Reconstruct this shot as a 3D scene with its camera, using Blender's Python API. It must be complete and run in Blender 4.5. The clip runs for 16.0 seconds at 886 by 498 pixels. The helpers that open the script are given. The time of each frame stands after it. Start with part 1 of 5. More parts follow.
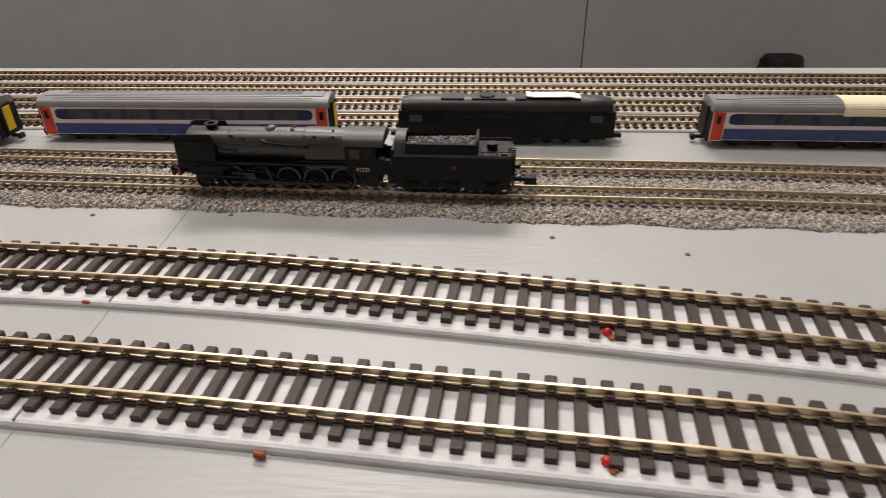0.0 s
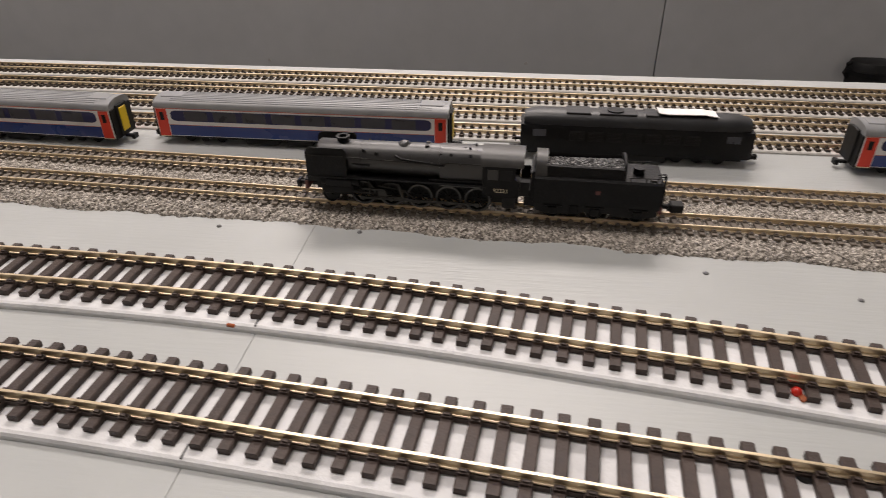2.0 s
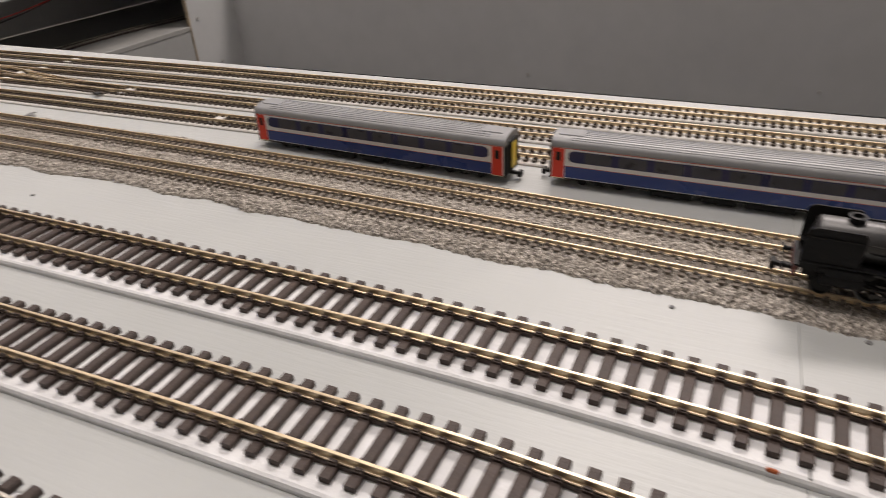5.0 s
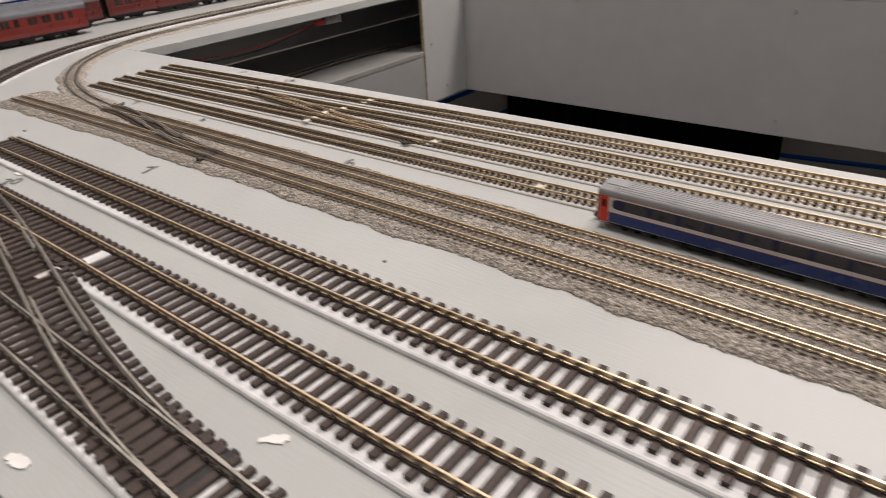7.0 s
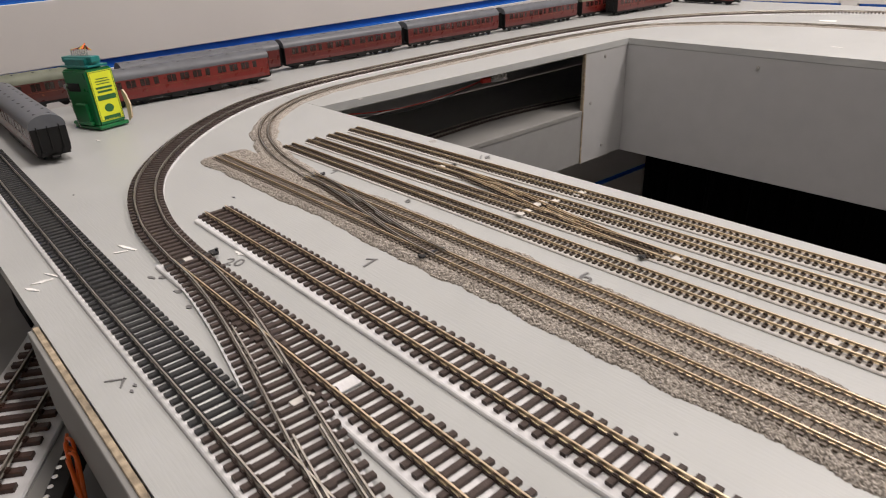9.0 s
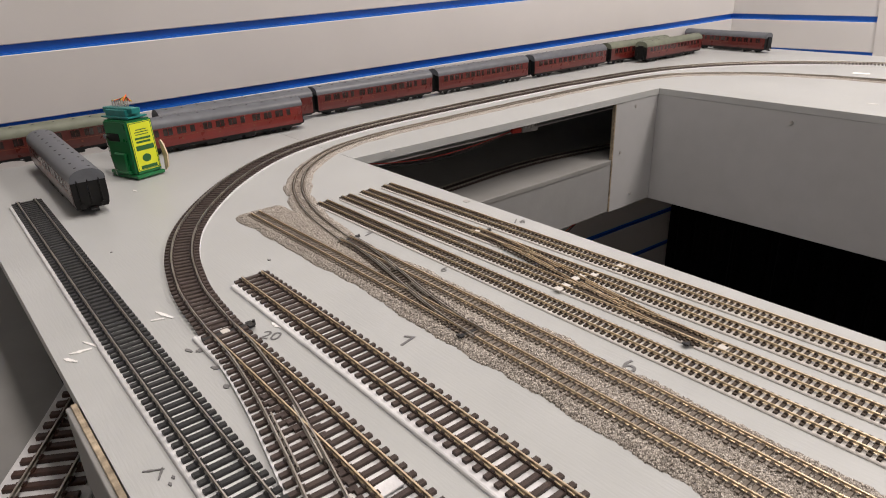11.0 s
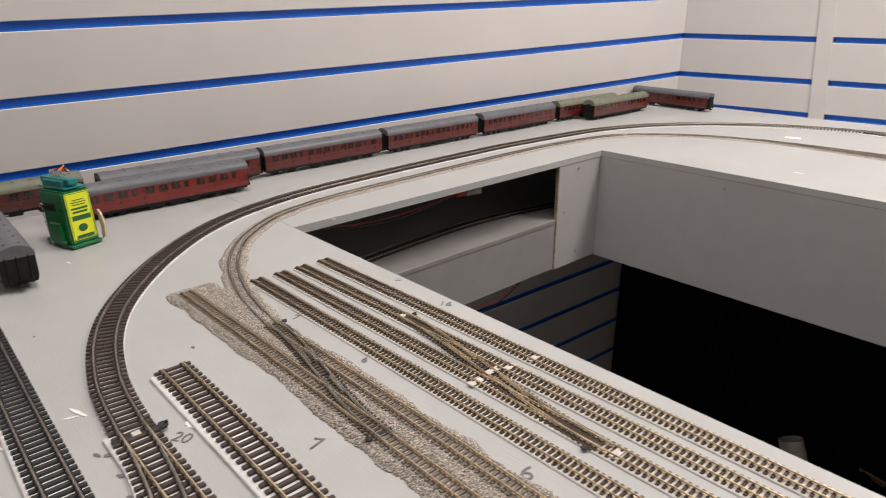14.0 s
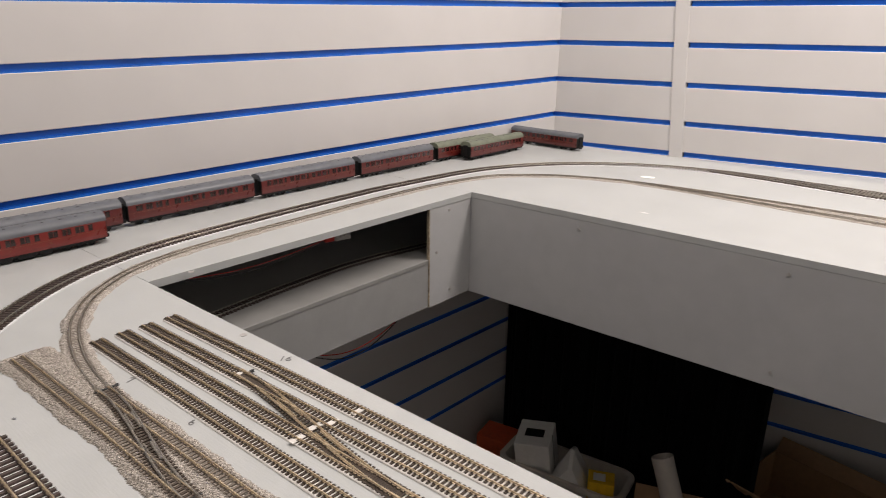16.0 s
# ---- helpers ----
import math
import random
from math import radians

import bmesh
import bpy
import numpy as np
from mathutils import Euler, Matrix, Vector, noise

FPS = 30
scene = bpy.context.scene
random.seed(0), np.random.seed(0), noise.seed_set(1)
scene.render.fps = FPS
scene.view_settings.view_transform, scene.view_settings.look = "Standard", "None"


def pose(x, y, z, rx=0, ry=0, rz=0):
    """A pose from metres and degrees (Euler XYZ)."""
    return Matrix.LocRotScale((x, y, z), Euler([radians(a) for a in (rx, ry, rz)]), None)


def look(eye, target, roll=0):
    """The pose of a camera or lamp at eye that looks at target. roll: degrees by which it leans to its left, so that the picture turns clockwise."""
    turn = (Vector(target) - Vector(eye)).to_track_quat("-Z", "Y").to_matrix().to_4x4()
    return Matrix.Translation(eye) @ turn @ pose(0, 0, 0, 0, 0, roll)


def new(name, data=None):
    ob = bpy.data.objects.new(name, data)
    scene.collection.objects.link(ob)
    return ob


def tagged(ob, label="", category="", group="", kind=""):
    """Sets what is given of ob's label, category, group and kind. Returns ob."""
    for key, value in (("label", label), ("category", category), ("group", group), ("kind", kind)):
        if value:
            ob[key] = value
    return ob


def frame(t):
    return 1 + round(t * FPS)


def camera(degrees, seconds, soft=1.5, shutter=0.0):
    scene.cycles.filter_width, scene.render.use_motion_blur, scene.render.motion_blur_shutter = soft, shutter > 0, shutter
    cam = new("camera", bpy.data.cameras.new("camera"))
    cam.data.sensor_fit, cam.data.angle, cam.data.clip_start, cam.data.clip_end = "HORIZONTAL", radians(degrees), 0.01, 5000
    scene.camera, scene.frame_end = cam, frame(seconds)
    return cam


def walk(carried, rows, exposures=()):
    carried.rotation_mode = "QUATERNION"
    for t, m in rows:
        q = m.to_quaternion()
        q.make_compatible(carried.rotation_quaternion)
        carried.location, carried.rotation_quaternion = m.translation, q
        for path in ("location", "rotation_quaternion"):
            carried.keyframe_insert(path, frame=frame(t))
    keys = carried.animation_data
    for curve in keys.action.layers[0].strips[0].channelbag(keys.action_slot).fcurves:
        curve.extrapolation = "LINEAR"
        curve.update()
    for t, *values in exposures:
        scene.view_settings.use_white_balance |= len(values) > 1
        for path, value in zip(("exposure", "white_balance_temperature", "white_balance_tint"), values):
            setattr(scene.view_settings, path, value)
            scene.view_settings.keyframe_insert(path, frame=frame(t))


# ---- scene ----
cam = camera(68.1, 16.0, soft=0.9, shutter=0.6)
PATH = [
    (0, (0.121, 0.027, 0.131), (0.049, 1.742, -0.897), -0.7),
    (0.5, (0.11, 0.034, 0.131), (0.003, 1.738, -0.909), -0.6),
    (1, (0.104, 0.034, 0.131), (-0.027, 1.736, -0.912), -0.8),
    (1.5, (0.093, 0.038, 0.132), (-0.067, 1.734, -0.916), -0.7),
    (2, (0.08, 0.043, 0.137), (-0.107, 1.732, -0.917), -0.3),
    (2.5, (0.064, 0.049, 0.134), (-0.174, 1.735, -0.915), -0.5),
    (3, (0.04, 0.055, 0.132), (-0.274, 1.723, -0.925), -0.9),
    (3.5, (0.02, 0.063, 0.135), (-0.375, 1.722, -0.91), -1.0),
    (4, (-0.001, 0.07, 0.128), (-0.477, 1.72, -0.897), -1.3),
    (6.5, (-0.102, 0.066, 0.163), (-1.157, 1.439, -0.836), -4.2),
    (7, (-0.138, 0.056, 0.167), (-1.262, 1.4, -0.797), -3.7),
    (7.5, (-0.174, 0.049, 0.174), (-1.364, 1.352, -0.767), -3.4),
    (8, (-0.205, 0.042, 0.186), (-1.467, 1.3, -0.724), -2.9),
    (8.5, (-0.23, 0.04, 0.195), (-1.548, 1.254, -0.694), -2.8),
    (9, (-0.246, 0.039, 0.205), (-1.605, 1.222, -0.665), -2.5),
    (9.5, (-0.257, 0.041, 0.211), (-1.641, 1.205, -0.642), -2.3),
    (10, (-0.265, 0.039, 0.218), (-1.67, 1.194, -0.613), -2.2),
    (12.5, (-0.271, 0.053, 0.262), (-1.698, 1.242, -0.48), -1.1),
    (13, (-0.263, 0.059, 0.27), (-1.681, 1.267, -0.459), -1.0),
    (13.5, (-0.256, 0.067, 0.279), (-1.658, 1.295, -0.446), -0.5),
    (14, (-0.245, 0.076, 0.29), (-1.627, 1.337, -0.417), -0.2),
    (14.5, (-0.228, 0.087, 0.301), (-1.573, 1.4, -0.383), 0.1),
    (15, (-0.209, 0.103, 0.314), (-1.513, 1.465, -0.352), 0.4),
    (15.5, (-0.189, 0.11, 0.324), (-1.448, 1.522, -0.324), 0.7),
    (16, (-0.168, 0.117, 0.331), (-1.385, 1.574, -0.299), 0.8),
]
walk(cam, [(t, look(eye, target, roll)) for t, eye, target, roll in PATH])

# ---- world and light ----
world = bpy.data.worlds.new("room")
scene.world = world
world.use_nodes = True
world.node_tree.nodes["Background"].inputs[0].default_value = (0.9, 0.95, 1.0, 1)
world.node_tree.nodes["Background"].inputs[1].default_value = 0.01


def ceiling_lamp(x, y, z, sx, sy, watts, colour):
    data = bpy.data.lights.new("ceiling_lamp_glow", "AREA")
    data.shape, data.size, data.size_y, data.energy, data.color = "RECTANGLE", sx, sy, watts, colour
    ob = new("ceiling_lamp_glow", data)
    ob.matrix_world = pose(x, y, z)
    return ob


WARM = (1.0, 0.895, 0.845)
ceiling_lamp(-0.62, 0.46, 1.62, 1.6, 0.25, 20.5, WARM)
ceiling_lamp(0.0, 1.74, 1.62, 1.3, 0.40, 42, WARM)
ceiling_lamp(0.1, -0.70, 1.62, 0.9, 0.12, 1.5, WARM)


# ---- materials ----
def mat(name, colour, rough=0.5, stretch=1.0, metal=0.0, var=0.12, grain=60.0, bump=0.0, bump_scale=400.0, spec=0.5, stain=0.0, stain_scale=6.0, coat=0.0):
    """A surface with broad and fine variation of its colour, and fine relief."""
    m = bpy.data.materials.new(name)
    m.use_nodes = True
    nt = m.node_tree
    b = nt.nodes["Principled BSDF"]
    tc = nt.nodes.new("ShaderNodeTexCoord")
    n1 = nt.nodes.new("ShaderNodeTexNoise")
    n1.inputs["Scale"].default_value = grain
    n1.inputs["Detail"].default_value = 5
    n2 = nt.nodes.new("ShaderNodeTexNoise")
    n2.inputs["Scale"].default_value = stain_scale
    n2.inputs["Detail"].default_value = 6
    info = nt.nodes.new("ShaderNodeObjectInfo")
    for n in (n1, n2):
        nt.links.new(tc.outputs["Object"], n.inputs["Vector"])
    ramp = nt.nodes.new("ShaderNodeValToRGB")
    lo = [max(0, c * (1 - var)) for c in colour]
    hi = [min(1, c * (1 + var)) for c in colour]
    ramp.color_ramp.elements[0].position, ramp.color_ramp.elements[1].position = 0.3, 0.7
    ramp.color_ramp.elements[0].color, ramp.color_ramp.elements[1].color = (*lo, 1), (*hi, 1)
    nt.links.new(n1.outputs["Fac"], ramp.inputs["Fac"])
    hsv = nt.nodes.new("ShaderNodeHueSaturation")
    rng = nt.nodes.new("ShaderNodeMapRange")
    rng.inputs["From Min"].default_value, rng.inputs["From Max"].default_value = 0.3, 0.7
    rng.inputs["To Min"].default_value, rng.inputs["To Max"].default_value = 1 - stain, 1 + stain * 0.5
    nt.links.new(n2.outputs["Fac"], rng.inputs["Value"])
    mul = nt.nodes.new("ShaderNodeMath")
    mul.operation = "MULTIPLY_ADD"
    mul.inputs[1].default_value, mul.inputs[2].default_value = var * 0.8, 1 - var * 0.4
    nt.links.new(info.outputs["Random"], mul.inputs[0])
    mul2 = nt.nodes.new("ShaderNodeMath")
    mul2.operation = "MULTIPLY"
    nt.links.new(mul.outputs[0], mul2.inputs[0])
    nt.links.new(rng.outputs[0], mul2.inputs[1])
    nt.links.new(mul2.outputs[0], hsv.inputs["Value"])
    nt.links.new(ramp.outputs[0], hsv.inputs["Color"])
    nt.links.new(hsv.outputs[0], b.inputs["Base Color"])
    b.inputs["Roughness"].default_value, b.inputs["Metallic"].default_value = rough, metal
    b.inputs["Specular IOR Level"].default_value = spec
    b.inputs["Coat Weight"].default_value = coat
    rr = nt.nodes.new("ShaderNodeMapRange")
    rr.inputs["To Min"].default_value, rr.inputs["To Max"].default_value = max(0.05, rough - 0.1), min(1, rough + 0.1)
    nt.links.new(n1.outputs["Fac"], rr.inputs["Value"])
    nt.links.new(rr.outputs[0], b.inputs["Roughness"])
    if bump:
        n3 = nt.nodes.new("ShaderNodeTexNoise")
        n3.inputs["Scale"].default_value = bump_scale
        n3.inputs["Detail"].default_value = 4
        mp = nt.nodes.new("ShaderNodeMapping")
        mp.inputs["Scale"].default_value = (1.0 / stretch, 1.0, 1.0)
        nt.links.new(tc.outputs["Object"], mp.inputs["Vector"])
        nt.links.new(mp.outputs["Vector"], n3.inputs["Vector"])
        bp = nt.nodes.new("ShaderNodeBump")
        bp.inputs["Strength"].default_value, bp.inputs["Distance"].default_value = bump, 0.001
        nt.links.new(n3.outputs["Fac"], bp.inputs["Height"])
        nt.links.new(bp.outputs[0], b.inputs["Normal"])
    return m


def gravel(name, dark, light, scale):
    """Loose crushed stone, every grain with its own grey."""
    m = bpy.data.materials.new(name)
    m.use_nodes = True
    nt = m.node_tree
    b = nt.nodes["Principled BSDF"]
    tc = nt.nodes.new("ShaderNodeTexCoord")
    v = nt.nodes.new("ShaderNodeTexVoronoi")
    v.inputs["Scale"].default_value = scale
    nt.links.new(tc.outputs["Object"], v.inputs["Vector"])
    sep = nt.nodes.new("ShaderNodeSeparateColor")
    nt.links.new(v.outputs["Color"], sep.inputs[0])
    ramp = nt.nodes.new("ShaderNodeValToRGB")
    ramp.color_ramp.elements[0].color, ramp.color_ramp.elements[1].color = (*dark, 1), (*light, 1)
    mid = ramp.color_ramp.elements.new(0.55)
    mid.color = (*[(a * 0.6 + c * 0.4) for a, c in zip(dark, light)], 1)
    nt.links.new(sep.outputs[0], ramp.inputs["Fac"])
    nt.links.new(ramp.outputs[0], b.inputs["Base Color"])
    b.inputs["Roughness"].default_value = 0.9
    bp = nt.nodes.new("ShaderNodeBump")
    bp.inputs["Strength"].default_value, bp.inputs["Distance"].default_value = 0.8, 0.0006
    bp.invert = True
    nt.links.new(v.outputs["Distance"], bp.inputs["Height"])
    nt.links.new(bp.outputs[0], b.inputs["Normal"])
    return m


M = {
    "board": mat("grey_board_paint", (0.415, 0.43, 0.422), 0.40, stretch=9.0, var=0.03, grain=25, bump=0.15, bump_scale=650, stain=0.06, stain_scale=7),
    "fascia": mat("grey_fascia_paint", (0.41, 0.415, 0.415), 0.45, var=0.03, grain=30, bump=0.15, bump_scale=120, stain=0.06, stain_scale=4),
    "edge": mat("raw_plywood_edge", (0.33, 0.27, 0.19), 0.8, var=0.45, grain=160, bump=0.6, stain=0.4, stain_scale=60),
    "foam_dusty": mat("dusty_white_underlay", (0.60, 0.58, 0.545), 0.7, var=0.06, grain=200, bump=0.2, stain=0.12, stain_scale=12),
    "foam": mat("white_foam_underlay", (0.69, 0.695, 0.70), 0.6, var=0.04, grain=200, bump=0.35, bump_scale=500, stain=0.16, stain_scale=45),
    "sleeper": mat("brown_plastic_sleeper", (0.056, 0.040, 0.034), 0.48, spec=0.3, var=0.25, grain=300, bump=0.3, bump_scale=1500),
    "sleeper_dark": mat("charcoal_plastic_sleeper", (0.026, 0.027, 0.028), 0.5, spec=0.3, var=0.22, grain=300, bump=0.3, bump_scale=1500),
    "sleeper_n": mat("dusty_brown_sleeper", (0.15, 0.125, 0.10), 0.7, var=0.25, grain=300),
    "sleeper_ns": mat("dark_brown_small_sleeper", (0.056, 0.042, 0.031), 0.55, spec=0.3, var=0.25, grain=300),
    "sleeper_w": mat("stained_timber_sleeper", (0.05, 0.022, 0.014), 0.45, var=0.35, grain=200, bump=0.4),
    "rail": mat("brassy_rail", (0.70, 0.58, 0.40), 0.4, metal=1.0, var=0.04, grain=30, stain=0.05, stain_scale=12),
    "rail_dull": mat("dull_nickel_rail", (0.45, 0.425, 0.375), 0.36, metal=1.0, var=0.15, grain=80, stain=0.15, stain_scale=20),
    "joiner": mat("bright_rail_joiner", (0.7, 0.68, 0.62), 0.3, metal=1.0, var=0.1),
    "ballast": gravel("grey_stone_ballast", (0.105, 0.09, 0.074), (0.66, 0.61, 0.54), 1500),
    "ballast_far": gravel("pale_stone_ballast", (0.15, 0.13, 0.11), (0.60, 0.56, 0.50), 1200),
    "wall": mat("white_slat_panel", (0.60, 0.585, 0.57), 0.42, var=0.015, grain=8, stain=0.03, stain_scale=2),
    "blue": mat("blue_plastic_insert", (0.012, 0.15, 0.62), 0.35, var=0.1, grain=10),
    "plaster": mat("plain_room_paint", (0.55, 0.54, 0.52), 0.8, var=0.04, grain=6, stain=0.05, stain_scale=1.5),
    # a darker grey than the other fascia panels
    "shelf_face": mat("darker_grey_fascia", (0.27, 0.272, 0.268), 0.55, var=0.05, grain=30, bump=0.15, bump_scale=120, stain=0.08, stain_scale=5),
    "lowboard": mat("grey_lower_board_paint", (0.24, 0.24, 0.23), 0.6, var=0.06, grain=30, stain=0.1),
    "floor": mat("dark_room_floor", (0.03, 0.03, 0.033), 0.7, var=0.2, grain=40),
    "black": mat("black_loco_paint", (0.006, 0.006, 0.0065), 0.42, spec=0.2, var=0.2, grain=300, bump=0.1, bump_scale=900, stain=0.25, stain_scale=60),
    "black_top": mat("sooty_boiler_paint", (0.016, 0.0155, 0.015), 0.40, spec=0.85, var=0.2, grain=300, bump=0.0, bump_scale=900, stain=0.25, stain_scale=60),
    "loco_roof": mat("dusty_loco_roof", (0.055, 0.054, 0.052), 0.42, var=0.15, grain=200, stain=0.2, stain_scale=50, spec=0.4),
    "tyre": mat("worn_steel_tyre", (0.09, 0.088, 0.085), 0.4, metal=1.0, var=0.15, grain=300),
    "under": mat("black_underframe_plastic", (0.006, 0.006, 0.006), 0.55, var=0.2, grain=300, spec=0.3),
    "steel": mat("dark_steel_rod", (0.05, 0.048, 0.045), 0.4, metal=1.0, var=0.2, grain=300),
    # matte coal; its pale grains are glints put into the colour
    "coal": gravel("glinting_coal", (0.03, 0.03, 0.03), (0.8, 0.8, 0.8), 1300),
    "bufferred": mat("weathered_red_beam", (0.10, 0.03, 0.025), 0.5, var=0.3, grain=400),
    "cream_mark": mat("cream_lettering", (0.62, 0.55, 0.38), 0.5),
    "roofgrey": mat("grey_coach_roof", (0.25, 0.255, 0.26), 0.4, var=0.06, grain=120, stain=0.1, stain_scale=30),
    "whiteband": mat("silver_white_band", (0.78, 0.78, 0.78), 0.3, var=0.03, coat=0.3),
    "redline": mat("red_lining", (0.50, 0.13, 0.10), 0.35),
    "bluebody": mat("royal_blue_paint", (0.012, 0.042, 0.21), 0.28, var=0.06, coat=0.4),
    "navy": mat("navy_window_band", (0.010, 0.016, 0.085), 0.3, var=0.06, coat=0.2),
    "glass": mat("smoked_model_glazing", (0.055, 0.06, 0.078), 0.3, var=0.15, grain=150, spec=0.4),
    "reddoor": mat("bright_red_door", (0.7, 0.05, 0.025), 0.3, var=0.06),
    "yellow": mat("warning_yellow_panel", (0.85, 0.6, 0.02), 0.35, var=0.05),
    "maroon": mat("maroon_coach_paint", (0.17, 0.016, 0.012), 0.3, var=0.12, grain=60, stain=0.12, stain_scale=15, coat=0.3),
    "maroon_mid": mat("deep_maroon_coach_paint", (0.10, 0.011, 0.009), 0.3, var=0.12, grain=60, stain=0.15, stain_scale=15, coat=0.3),
    "maroon_dark": mat("dark_maroon_coach_paint", (0.075, 0.015, 0.012), 0.3, var=0.12, grain=60, stain=0.12, stain_scale=15, coat=0.3),
    "maroon_glass": mat("dark_coach_window", (0.025, 0.014, 0.013), 0.12, var=0.1, spec=0.8),
    "gold": mat("gold_lining", (0.16, 0.05, 0.02), 0.4),
    "slate": mat("slate_grey_roof", (0.11, 0.118, 0.132), 0.42, var=0.08, grain=80, stain=0.15, stain_scale=20),
    "greenroof": mat("dusty_green_roof", (0.15, 0.165, 0.12), 0.55, var=0.1, grain=80, stain=0.2, stain_scale=20),
    "darkroof": mat("dark_diesel_roof", (0.022, 0.023, 0.025), 0.4, spec=0.35, var=0.2, grain=120, stain=0.2, stain_scale=40),
    "paper": mat("cream_masking_paper", (0.85, 0.80, 0.55), 0.7, var=0.03),
    "white": mat("white_card", (0.85, 0.85, 0.82), 0.6, var=0.03),
    "greenbox": mat("green_moulded_plastic", (0.006, 0.16, 0.045), 0.3, var=0.08),
    "lime": mat("yellow_printed_label", (0.72, 0.78, 0.03), 0.4, var=0.02),
    "darkgreen": mat("dark_green_print", (0.02, 0.12, 0.03), 0.5),
    "teal": mat("teal_circuit_board", (0.01, 0.2, 0.19), 0.35, var=0.15, grain=200),
    "pin": mat("tinned_pin", (0.75, 0.75, 0.72), 0.25, metal=1.0),
    "wire_y": mat("yellow_wire_sleeve", (0.75, 0.5, 0.05), 0.4),
    "wire_r": mat("red_wire_sleeve", (0.5, 0.03, 0.015), 0.4),
    "wire_k": mat("black_wire_sleeve", (0.015, 0.015, 0.015), 0.4),
    "orange": mat("orange_wire_sleeve", (0.75, 0.13, 0.01), 0.4),
    "beige": mat("beige_lever_plastic", (0.62, 0.5, 0.36), 0.5),
    "pencil": mat("graphite_pencil", (0.15, 0.15, 0.15), 0.5),
    "chalk": mat("white_filler", (0.8, 0.8, 0.78), 0.7),
    "rust": mat("rust_stain", (0.30, 0.07, 0.015), 0.7, var=0.3, grain=300),
    "redled": mat("red_lacquer_blob", (0.5, 0.02, 0.01), 0.25),
    "drape": mat("black_cloth", (0.006, 0.006, 0.007), 0.95, var=0.2, grain=80, spec=0.1),
    "card": mat("brown_cardboard", (0.38, 0.24, 0.13), 0.8, var=0.08, grain=60),
    "tub": mat("offwhite_plastic_tub", (0.62, 0.58, 0.52), 0.4, var=0.04),
    "tin": mat("grey_socket_plastic", (0.35, 0.34, 0.32), 0.4),
    "bluebox": mat("blue_carton", (0.02, 0.2, 0.6), 0.45),
    "yellowbox": mat("yellow_carton", (0.8, 0.5, 0.02), 0.45),
    "orangebox": mat("orange_red_carton", (0.55, 0.09, 0.03), 0.5),
}


# surfaces of the models, whose own unit is the millimetre
for key in ("black", "black_top", "loco_roof", "tyre", "under", "steel", "coal", "bufferred", "cream_mark", "roofgrey", "whiteband", "redline", "bluebody", "navy", "glass", "reddoor",
            "yellow", "maroon", "maroon_mid", "maroon_dark", "maroon_glass", "gold", "slate", "greenroof", "darkroof", "paper", "greenbox", "lime", "darkgreen", "teal", "pin", "beige"):
    for node in M[key].node_tree.nodes:
        if node.type in ("TEX_NOISE", "TEX_VORONOI"):
            node.inputs["Scale"].default_value *= 0.001
        if node.type == "BUMP":
            node.inputs["Distance"].default_value *= 300


# ---- mesh helpers ----
def part(name, bm, material, parent=None, label="", smooth=False):
    me = bpy.data.meshes.new(name)
    if bm.faces:
        bmesh.ops.recalc_face_normals(bm, faces=bm.faces[:])
    bm.to_mesh(me)
    bm.free()
    me.materials.append(material)
    if smooth:
        for p in me.polygons:
            p.use_smooth = True
        me.set_sharp_from_angle(angle=radians(38))
    ob = new(name, me)
    if parent is not None:
        ob.parent = parent
    if label:
        ob["label"] = label
    return ob


def thing(name, m, label, category, group="", kind=""):
    ob = new(name)
    ob.empty_display_size = 0.01
    ob.matrix_world = m
    return tagged(ob, label, category, group, kind)


def box(bm, x0, x1, y0, y1, z0, z1, bevel=0.0, seg=1):
    vs = [bm.verts.new((x, y, z)) for x in (x0, x1) for y in (y0, y1) for z in (z0, z1)]
    quads = ((0, 1, 3, 2), (4, 6, 7, 5), (0, 4, 5, 1), (2, 3, 7, 6), (0, 2, 6, 4), (1, 5, 7, 3))
    fs = [bm.faces.new([vs[i] for i in q]) for q in quads]
    if bevel:
        es = list({e for f in fs for e in f.edges})
        bmesh.ops.bevel(bm, geom=es, offset=bevel, segments=seg, affect="EDGES")
    return bm


def B(x0, x1, y0, y1, z0, z1, bevel=0.0, seg=1):
    return box(bmesh.new(), x0, x1, y0, y1, z0, z1, bevel, seg)


def rod(bm, p, q, r, seg=10, r2=None):
    p, q = Vector(p), Vector(q)
    r2 = r if r2 is None else r2
    turn = (q - p).to_track_quat("Z", "Y").to_matrix()
    a = [bm.verts.new(p + turn @ Vector((r * math.cos(t), r * math.sin(t), 0))) for t in np.linspace(0, 2 * math.pi, seg, endpoint=False)]
    c = [bm.verts.new(q + turn @ Vector((r2 * math.cos(t), r2 * math.sin(t), 0))) for t in np.linspace(0, 2 * math.pi, seg, endpoint=False)]
    for i in range(seg):
        j = (i + 1) % seg
        bm.faces.new((a[i], a[j], c[j], c[i]))
    bm.faces.new(a[::-1]), bm.faces.new(c)
    return bm


def loft(bm, rings, cap=True):
    """Joins closed rings of equal count."""
    vs = [[bm.verts.new(p) for p in ring] for ring in rings]
    n = len(vs[0])
    for a, c in zip(vs, vs[1:]):
        for i in range(n):
            j = (i + 1) % n
            bm.faces.new((a[i], a[j], c[j], c[i]))
    if cap:
        bm.faces.new(vs[0][::-1]), bm.faces.new(vs[-1])
    return bm


